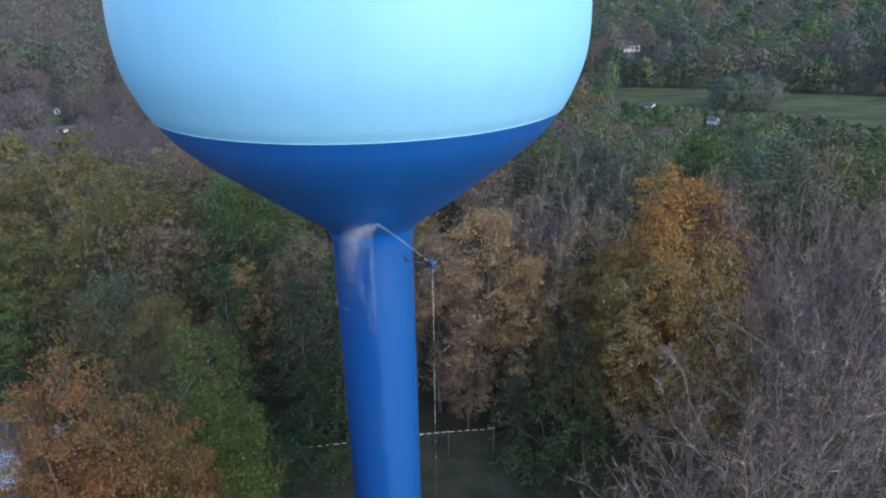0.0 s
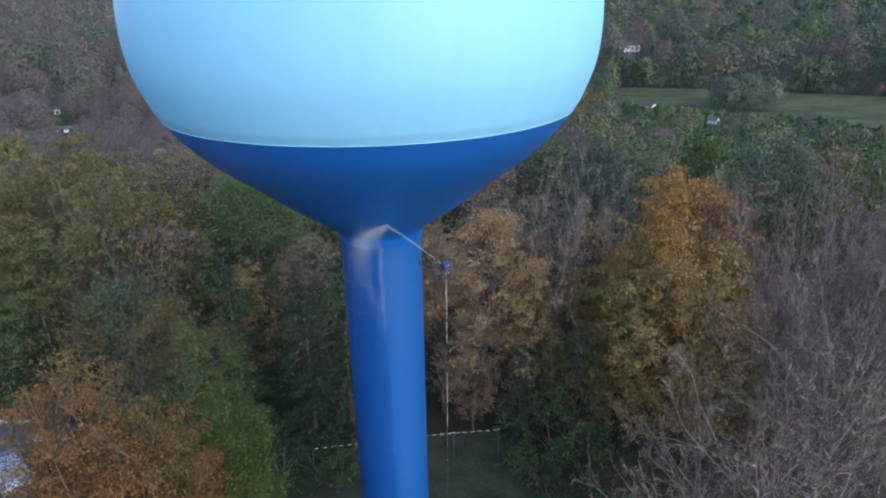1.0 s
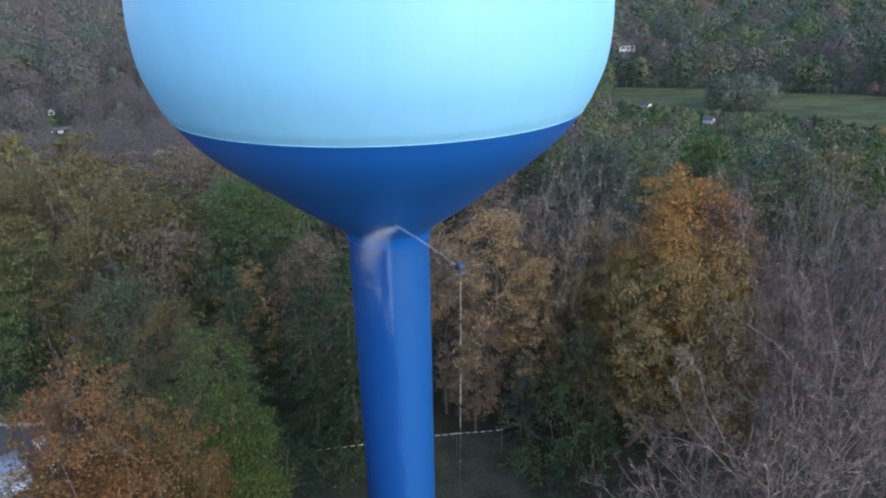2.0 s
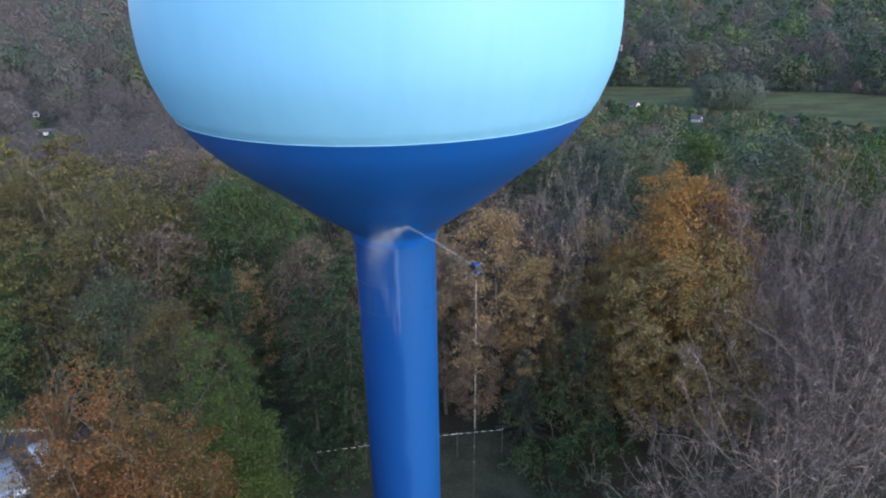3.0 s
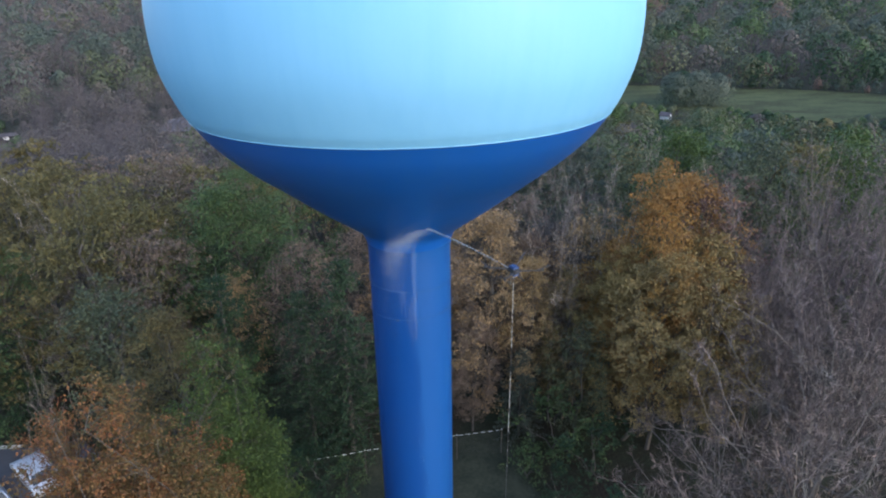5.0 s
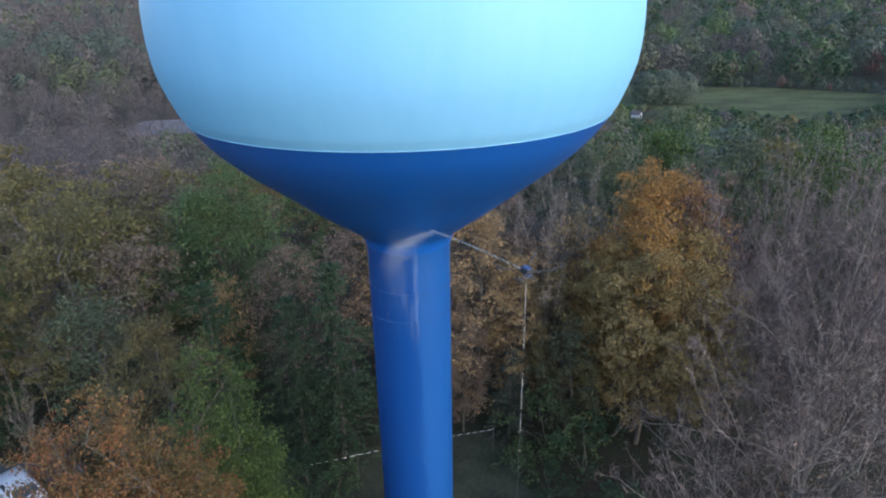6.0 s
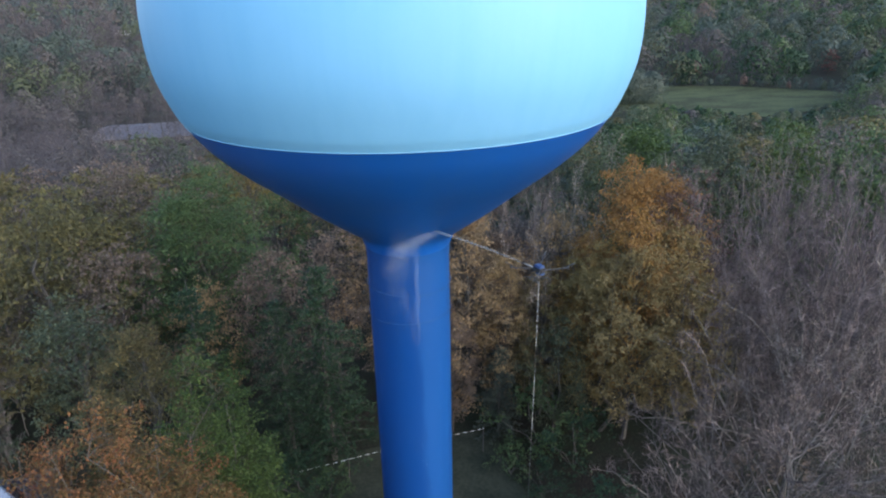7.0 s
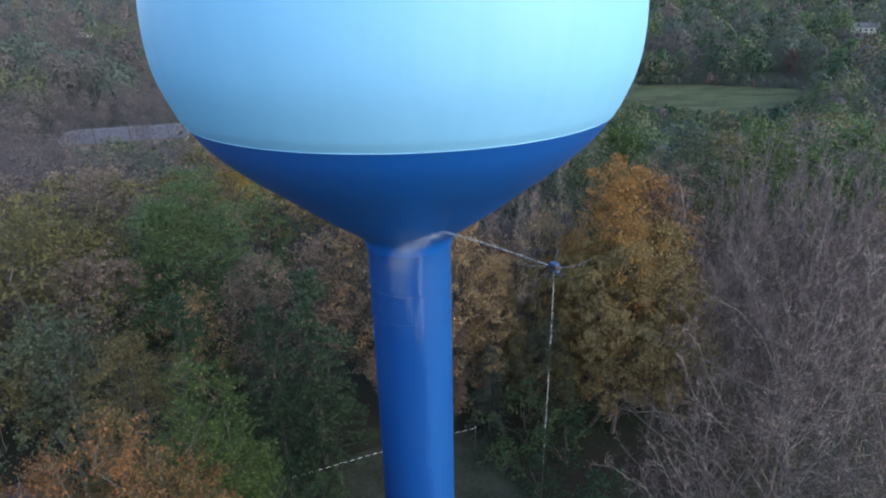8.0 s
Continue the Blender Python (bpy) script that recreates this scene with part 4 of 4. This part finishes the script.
    # groups of tall growth that stand out in the far woods
    for row_ in ((-243, 376, 17, "sage", 0.9), (-230, 366, 19, "dark", 0.8), (-216, 357, 17, "sage", 1.0), (-204, 362, 18, "dark", 0.7), (-222, 374, 20, "sage", 0.9), (-252, 392, 18, "sage", 1.0), (-192, 374, 16, "dark", 0.8),
                 (-236, 352, 13, "moss", 1.0), (205, 440, 15, "moss", 1.3), (219, 446, 15.5, "moss", 1.3), (232, 440, 14, "moss", 1.1), (268, 602, 22, "russet", 0.7), (276, 606, 19, "russet", 0.7), (205, 318, 10, "russet", 1.2), (213, 313, 9, "russet", 1.2)):
        grow(*row_, 7, 10, 800, 0.52, 0.13)
    # a broad-headed clump at the meadow edge
    for row_ in ((129, 243, 15.0, "sage", 0.9), (137, 241, 16.0, "sage", 1.0), (146, 240, 15.0, "sage", 0.9), (133, 246, 15.8, "dark", 0.9), (142, 244, 15.8, "sage", 0.8)):
        grow(*row_, 8, 12, 2600, 0.33, 0.1)
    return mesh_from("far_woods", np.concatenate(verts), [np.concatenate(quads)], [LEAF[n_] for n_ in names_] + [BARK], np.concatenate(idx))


tagged(new("far_woods", far_woods()), "distant mixed autumn woods, partly leafless", "woods", kind="stuff")


# a few trees that stand out in the valley
for row in [("mid_a", "red", 281, 287, 14, 1.3), ("mid_c", "russet", 160, 330, 15, 1.3),
            ("bare_c", "pale", -40.4, 41.7, 9.0, 0.9), ("bare_c", "pale", -37, 33, 7.0, 0.8), ("bare_c", "pale", -62, 172, 11, 1.2), ("bare_d", "pale", -50, 178, 10, 1.2), ("bare_c", "pale", -71, 190, 11, 1.2), ("bare_d", "pale", -42, 168, 10, 1.2), ("bare_c", "grey", -80, 182, 12, 1.2), ("bare_c", "pale", -160, 262, 9.5, 0.9), ("bare_d", "pale", -153, 260, 11, 0.7), ("bare_c", "pale", -176, 262, 9, 0.9)]:
    plant(*row)


# ---------------------------------------------------------------- washing drone, its hose and jet
TIP = Vector((0.47, -3.27, 22.52))
HOVER = Vector((2.27, -7.6, 22.95))


def make_drone():
    flat = TIP - HOVER
    yaw = math.degrees(math.atan2(-flat.x, flat.y))
    root = thing("washing_drone", "small blue and black spraying drone hovering beside the tower", "drone", pose(*HOVER, 0, 0, yaw) @ Matrix.Scale(0.95, 4))
    bm = box_bm((0.26, 0.36, 0.11), (0, 0, 0), 0.04)
    part("body", bm, BLACK, root)
    part("canopy", box_bm((0.2, 0.26, 0.07), (0, 0.01, 0.085), 0.03), DRONE_BLUE, root, "blue rounded top cover")
    part("battery", box_bm((0.15, 0.2, 0.08), (0, -0.04, -0.09), 0.015), DRONE_BLUE, root, "blue battery pack")
    for k, (sx, sy) in enumerate(((1, 1), (-1, 1), (-1, -1), (1, -1))):
        tip = Vector((0.58 * sx, 0.46 * sy, 0.05))
        arm = part("arm", rod(bmesh.new(), (0.1 * sx, 0.13 * sy, 0.0), tip, 0.017, 0.012), BLACK, root)
        part("motor", rod(bmesh.new(), tip + Vector((0, 0, -0.02)), tip + Vector((0, 0, 0.05)), 0.035, 0.03, 12), BLACK, arm)
        bm = bmesh.new()
        for side in (-1, 1):
            box_bm((0.27, 0.034, 0.006), (0.14 * side, 0, 0), 0.002, bm, Matrix.Translation(tip + Vector((0, 0, 0.06))) @ pose(0, 0, 0, 9 * side, 0, 35 + 50 * k))
        part("propeller", bm, BLACK, arm)
    for sx in (-1, 1):
        bm = bmesh.new()
        for sy in (-1, 1):
            rod(bm, (0.09 * sx, 0.1 * sy, -0.04), (0.2 * sx, 0.13 * sy, -0.27), 0.009)
        rod(bm, (0.2 * sx, -0.2, -0.27), (0.2 * sx, 0.2, -0.27), 0.01)
        part("landing_skid", bm, WIRE, root, "dark grey landing skid")
    noz = part("lance", rod(bmesh.new(), (0, 0.12, -0.02), (0, 0.62, -0.04), 0.014, 0.011), STEEL, root, "thin steel spray lance")
    part("nozzle", rod(bmesh.new(), (0, 0.6, -0.04), (0, 0.68, -0.045), 0.02, 0.012), BLACK, noz)
    return root, root.matrix_world @ Vector((0, 0.68, -0.045))


drone, NOZZLE = make_drone()


def make_hose():
    pts = spline([HOVER + Vector((0, 0, -0.12)), (2.27, -7.62, 20), (2.24, -7.64, 14), (2.27, -7.6, 7), (2.35, -7.5, 1.5), (2.6, -7.2, 0.05), (4.5, -6.4, 0.03), (8.0, -7.0, 0.03)], 10)
    a = np.array([tuple(p) for p in pts])
    v, q = tubes(a[:-1], a[1:], np.full(len(a) - 1, 0.0065), np.full(len(a) - 1, 0.0065), 6)
    return mesh_from("hose", v, [q], [RUBBER], smooth=True)


tagged(new("hose", make_hose()), "thin banded hose hanging from the drone to the ground", "hose")


def water_material(name, alpha):
    m, nt, b = mat_base(name, 0.25)
    b.inputs[0].default_value = (0.86, 0.9, 0.95, 1)
    n = add(nt, "ShaderNodeTexNoise", Scale=9.0, Detail=4.0)
    nt.links.new(mapped(nt, (1, 1, 0.35)), n.inputs[0])
    r = add(nt, "ShaderNodeMapRange")
    r.inputs["From Min"].default_value, r.inputs["From Max"].default_value = 0.35, 0.65
    r.inputs["To Min"].default_value, r.inputs["To Max"].default_value = alpha * 0.35, alpha
    nt.links.new(n.outputs[0], r.inputs[0])
    nt.links.new(r.outputs[0], b.inputs["Alpha"])
    return m


JET = water_material("water_jet", 0.22)
FILM = water_material("running_water", 0.045)
DROPS = water_material("water_drops", 0.15)


def make_jet():
    """The jet, its spray where it strikes the neck, and the runs of water down the pedestal."""
    root = thing("water_jet", "fine white jet of water from the drone washing the neck", "water")
    n = 28
    pts = [NOZZLE.lerp(TIP, k / n) + Vector((0, 0, 0.04 * math.sin(math.pi * k / n))) for k in range(n + 1)]
    a = np.array([tuple(p) for p in pts])
    r = np.linspace(0.01, 0.042, n + 1)
    v, q = tubes(a[:-1], a[1:], r[:-1], r[1:], 8)
    part_mesh("stream", mesh_from("stream", v, [q], [JET], smooth=True), root)
    rg = np.random.default_rng(3)
    # spray: a fan of droplets thrown sideways off the neck and falling along it
    k = 4800
    s = rg.random(k) ** 0.8
    fall = np.abs(rg.exponential(0.14 + 0.75 * s, k))
    az = -1.43 - 0.68 * s + rg.normal(0, 0.03 + 0.1 * s, k)
    z = 22.55 - 1.75 * s ** 1.25 - fall
    rad = np.interp(z, [18, 20.6, 21.0, 21.45, 21.9, 22.6, 23.5], [1.52, 1.53, 1.57, 1.8, 2.38, 3.33, 4.45]) + np.abs(rg.normal(0, 0.16, k)) + 0.02
    c = np.stack([rad * np.cos(az), rad * np.sin(az), z], 1)
    fv, ff = tubes(c, c + np.stack([np.zeros(k), np.zeros(k), -0.012 - 0.02 * rg.random(k)], 1), 0.003 + 0.003 * rg.random(k), np.full(k, 0.002), 3)
    ob = part_mesh("spray", mesh_from("spray", fv, [ff], [DROPS]), root)
    tagged(ob, "cloud of fine droplets", kind="stuff")
    # runs of water hugging the pedestal
    for az0, top, bottom, wide in ((-1.53, 21.3, 17.5, 0.055), (-1.8, 19.9, 18.9, 0.02), (-1.85, 19.8, 18.5, 0.018), (-1.9, 20.0, 19.1, 0.02), (-1.76, 19.6, 18.3, 0.016), (-1.62, 19.2, 17.2, 0.02), (-1.68, 19.0, 17.6, 0.016)):
        bm = bmesh.new()
        last = None
        steps = 26
        for s in range(steps + 1):
            zz = top + (bottom - top) * s / steps
            rr = 1.523 if zz < 20.6 else float(np.interp(zz, [20.6, 21.0, 21.45], [1.53, 1.57, 1.8]))
            w = wide * (0.5 + 0.9 * math.sin(math.pi * min(1, 0.15 + s / steps)) ** 0.5) * (0.8 + 0.4 * rg.random())
            aa = az0 + 0.012 * math.sin(s * 0.7 + az0 * 9)
            row_ = []
            for off in (-1, -0.5, 0, 0.5, 1):
                t_ = aa + off * w / rr
                row_.append(bm.verts.new(((rr + 0.014 * (1 - off * off) + 0.001) * math.cos(t_), (rr + 0.014 * (1 - off * off) + 0.001) * math.sin(t_), zz)))
            if last:
                for i in range(4):
                    bm.faces.new((last[i], last[i + 1], row_[i + 1], row_[i])).smooth = True
            last = row_
        part("run", bm, FILM, root, "thin run of water")
    return root


make_jet()


# ---------------------------------------------------------------- yard fence
def make_fence():
    line = [Vector(p) for p in ((-12.5, 9.6, 0), (-9.4, 10.0, 0), (-6.2, 10.4, 0), (-3.0, 10.85, 0), (0.0, 11.3, 0), (3.1, 11.62, 0), (6.2, 11.85, 0))]
    root = thing("chain_link_fence", "dull chain-link fence round the yard, white sleeves on its top rail", "fence")
    for p in line:
        post = part("post", rod(bmesh.new(), p + Vector((0, 0, -0.1)), p + Vector((0, 0, 2.05)), 0.03, None, 10), BARK, root)
        part("cap", rod(bmesh.new(), p + Vector((0, 0, 2.05)), p + Vector((0, 0, 2.09)), 0.045, 0.015, 10), STEEL, post)
    for a, b in zip(line, line[1:]):
        up, d = Vector((0, 0, 2.0)), (b - a).normalized() * 0.05
        rail = part("top_rail", rod(bmesh.new(), a + up + d, b + up - d, 0.007, None, 8), WIRE, root, "thin dull top rail")
        if a.x > -7:
            for k in range(6):
                part("sleeve", rod(bmesh.new(), a.lerp(b, (k + 0.2) / 6) + up, a.lerp(b, (k + 0.78) / 6) + up, 0.011, None, 8), WHITE, rail, "white plastic sleeve")
        n = 16
        p0, p1 = [], []
        for k in range(-8, n):
            for flip in (0, 1):
                t0, t1 = k / n, (k + 10) / n
                z0, z1 = 0.05, 1.95
                if t0 < 0:
                    z0, t0 = z0 + (z1 - z0) * (-t0) / (t1 - t0), 0.0
                if t1 > 1:
                    z1, t1 = z0 + (z1 - z0) * (1 - t0) / (t1 - t0), 1.0
                if flip:
                    t0, t1 = 1 - t0, 1 - t1
                p0.append(tuple(a.lerp(b, t0) + Vector((0, 0, z0))))
                p1.append(tuple(a.lerp(b, t1) + Vector((0, 0, z1))))
        v, q = tubes(p0, p1, np.full(len(p0), 0.0016), np.full(len(p0), 0.0016), 3)
        tagged(part_mesh("wire_mesh", mesh_from("wire_mesh", v, [q], [WIRE]), root), "woven dull grey wire", kind="stuff")


make_fence()


# ---------------------------------------------------------------- cars
def make_car(x, y, turn, paint, label, tall=1.45):
    root = thing("car", label, "car", pose(x, y, 0.06, 0, 0, turn), "parked cars")
    side = [(-2.2, 0.35), (-2.24, 0.7), (-2.1, 0.88), (-1.55, 0.95), (-1.2, 1.0), (-0.1, 1.0), (0.9, 0.98), (1.6, 0.9), (2.1, 0.78), (2.2, 0.6), (2.18, 0.35)]
    bm = bmesh.new()
    loops = []
    for yy, inset in ((-0.88, 0.06), (-0.9, 0.0), (-0.8, -0.03), (0.8, -0.03), (0.9, 0.0), (0.88, 0.06)):
        loops.append([bm.verts.new((px * (1 - abs(inset) * 0.4), yy, pz - (inset if pz > 0.5 else -inset))) for px, pz in side])
    for a, b in zip(loops, loops[1:]):
        for k in range(len(side)):
            j = (k + 1) % len(side)
            bm.faces.new((a[k], a[j], b[j], b[k])).smooth = True
    bm.faces.new(loops[0]), bm.faces.new(loops[-1])
    bmesh.ops.recalc_face_normals(bm, faces=bm.faces)
    body = part("body", bm, paint, root)
    # cabin: glass house and roof
    lo, hi = [(-1.7, 0.95), (0.85, 0.97)], [(-1.15, tall), (0.1, tall)]
    bm = bmesh.new()
    ring0 = [bm.verts.new((px, yy, pz)) for px, yy, pz in ((lo[0][0], -0.8, 0.93), (lo[1][0], -0.8, 0.95), (lo[1][0], 0.8, 0.95), (lo[0][0], 0.8, 0.93))]
    ring1 = [bm.verts.new((px, yy, tall)) for px, yy in ((hi[0][0], -0.62), (hi[1][0], -0.62), (hi[1][0], 0.62), (hi[0][0], 0.62))]
    for k in range(4):
        j = (k + 1) % 4
        bm.faces.new((ring0[k], ring0[j], ring1[j], ring1[k]))
    bm.faces.new(ring1)
    part("glass_cabin", bm, GLASS, root, "dark tinted windows")
    part("roof", box_bm((1.42, 1.26, 0.06), (-0.52, 0, tall + 0.01), 0.025), paint, root)
    for yy in (-1, 1):
        for q0, q1, rad_ in (((lo[1][0], 0.8 * yy, 0.96), (hi[1][0], 0.63 * yy, tall), 0.035), ((lo[0][0], 0.8 * yy, 0.94), (hi[0][0], 0.63 * yy, tall), 0.05), ((-0.5, 0.8 * yy, 0.96), (-0.5, 0.64 * yy, tall), 0.03)):
            part("pillar", rod(bmesh.new(), q0, q1, rad_), paint, root)
        part("headlight", box_bm((0.1, 0.36, 0.14), (2.14, 0.6 * yy, 0.68), 0.03), STEEL, body)
        for xx in (-1.38, 1.36):
            wheel = part("wheel", rod(bmesh.new(), (xx, 0.72 * yy, 0.32), (xx, 0.92 * yy, 0.32), 0.32, None, 20), BLACK, root, "black tyre")
            part("rim", rod(bmesh.new(), (xx, 0.9 * yy, 0.32), (xx, 0.935 * yy, 0.32), 0.2, 0.17, 14), STEEL, wheel, "silver rim")
    return root


make_car(-24.5, 12.9, 135, CAR_WHITE, "white car parked on the asphalt behind the orange tree")
make_car(-26.3, 10.7, 135, CAR_SILVER, "silver car parked on the asphalt behind the orange tree", 1.6)
make_car(-22.3, 13.9, 135, CAR_DARK, "dark car parked at the end of the row beside the wood")
make_car(-30.2, 5.6, 135, CAR_DARK, "dark car parked on the asphalt lot")


# ---------------------------------------------------------------- houses in the valley
TAN_WALL = speckled("tan_siding", (0.13, 0.115, 0.105), (0.2, 0.18, 0.165), 0.7, 0.8, 0.1, stretch=(1, 1, 6))


def make_house(x, y, turn, w, d, h, rise, wall_mat, roof_mat, label, name="house", bays=3):
    z = float(terrain(np.float64(x), np.float64(y)))
    root = thing(name, label, "house" if name == "house" else "building", pose(x, y, z - 0.3, 0, 0, turn))
    bm = bmesh.new()
    pts = [(-w / 2, 0), (-w / 2, h), (0, h + rise), (w / 2, h), (w / 2, 0)] if d > w else None
    if pts is None:
        box_bm((w, d, h), (0, 0, h / 2), 0.0, bm)
        for sx in (-1, 1):
            tri_ = [bm.verts.new((sx * w / 2, -d / 2, h)), bm.verts.new((sx * w / 2, d / 2, h)), bm.verts.new((sx * w / 2, 0, h + rise))]
            bm.faces.new(tri_)
    else:
        ends = [[bm.verts.new((px, yy, pz)) for px, pz in pts] for yy in (-d / 2, d / 2)]
        bm.faces.new(ends[0]), bm.faces.new(ends[1])
        for k in range(5):
            bm.faces.new((ends[0][k], ends[0][(k + 1) % 5], ends[1][(k + 1) % 5], ends[1][k]))
    bmesh.ops.recalc_face_normals(bm, faces=bm.faces)
    wall = part("wall", bm, wall_mat, root)
    span, along = (d, w) if d <= w else (w, d)
    slope = math.hypot(span / 2, rise) + 0.5
    ang = math.degrees(math.atan2(rise, span / 2))
    for side in (-1, 1):
        m = pose(0, side * (span / 4 + 0.15), h + rise / 2 + 0.02, -side * ang, 0, 0)
        if d > w:
            m = pose(0, 0, 0, 0, 0, 90) @ m
        part("roof", box_bm((along + 0.8, slope, 0.18), (0, 0, 0.1), 0.03, None, m), roof_mat, root)
    for k in range(bays):
        px = -w / 2 + w * (k + 0.5) / bays
        win = part("window", box_bm((min(1.6, w / bays * 0.5), 0.08, 1.3), (px, -d / 2 - 0.03, h * 0.6), 0.01), GLASS, root, "dark glass")
        part("sill", box_bm((min(1.8, w / bays * 0.55), 0.16, 0.08), (px, -d / 2 - 0.06, h * 0.6 - 0.7), 0.01), wall_mat, win)
    return root


make_house(-62, 228, 1, 42, 30, 2.6, 1.8, TAN_WALL, ROOF, "long low building with a broad grey shingled roof", "long_building", 9)
make_house(150, 446, 10, 12, 8, 4.6, 2.8, SIDING, DARK_ROOF, "white house with a dark roof among trees")
make_house(262, 452, -20, 9, 6, 3.4, 2.2, KERB, ROOF, "pale house with a grey roof among trees")
make_house(432, 383, -35, 18, 11, 5.0, 2.8, KERB, DARK_ROOF, "large pale house with a dark flat-pitched roof", bays=5)
make_house(100, 250, 25, 2.8, 3.8, 2.0, 1.1, SIDING, ROOF, "small white gabled shed beside the meadow", "shed", 1)
make_house(113, 216, 40, 2.6, 3.6, 1.9, 1.1, SIDING, ROOF, "small white gabled shed beside the meadow", "shed", 1)
make_house(-168, 264, 30, 2.4, 3.0, 2.0, 0.8, SIDING, ROOF, "small white shed in the leafless wood", "shed", 1)
make_house(-141, 222, 20, 7, 3.4, 1.6, 0.7, SIDING, ROOF, "low pale shed in the leafless wood", "shed", 2)
make_house(-172, 618, 10, 15, 8, 4.5, 2.5, KERB, ROOF, "distant pale house on the far slope")
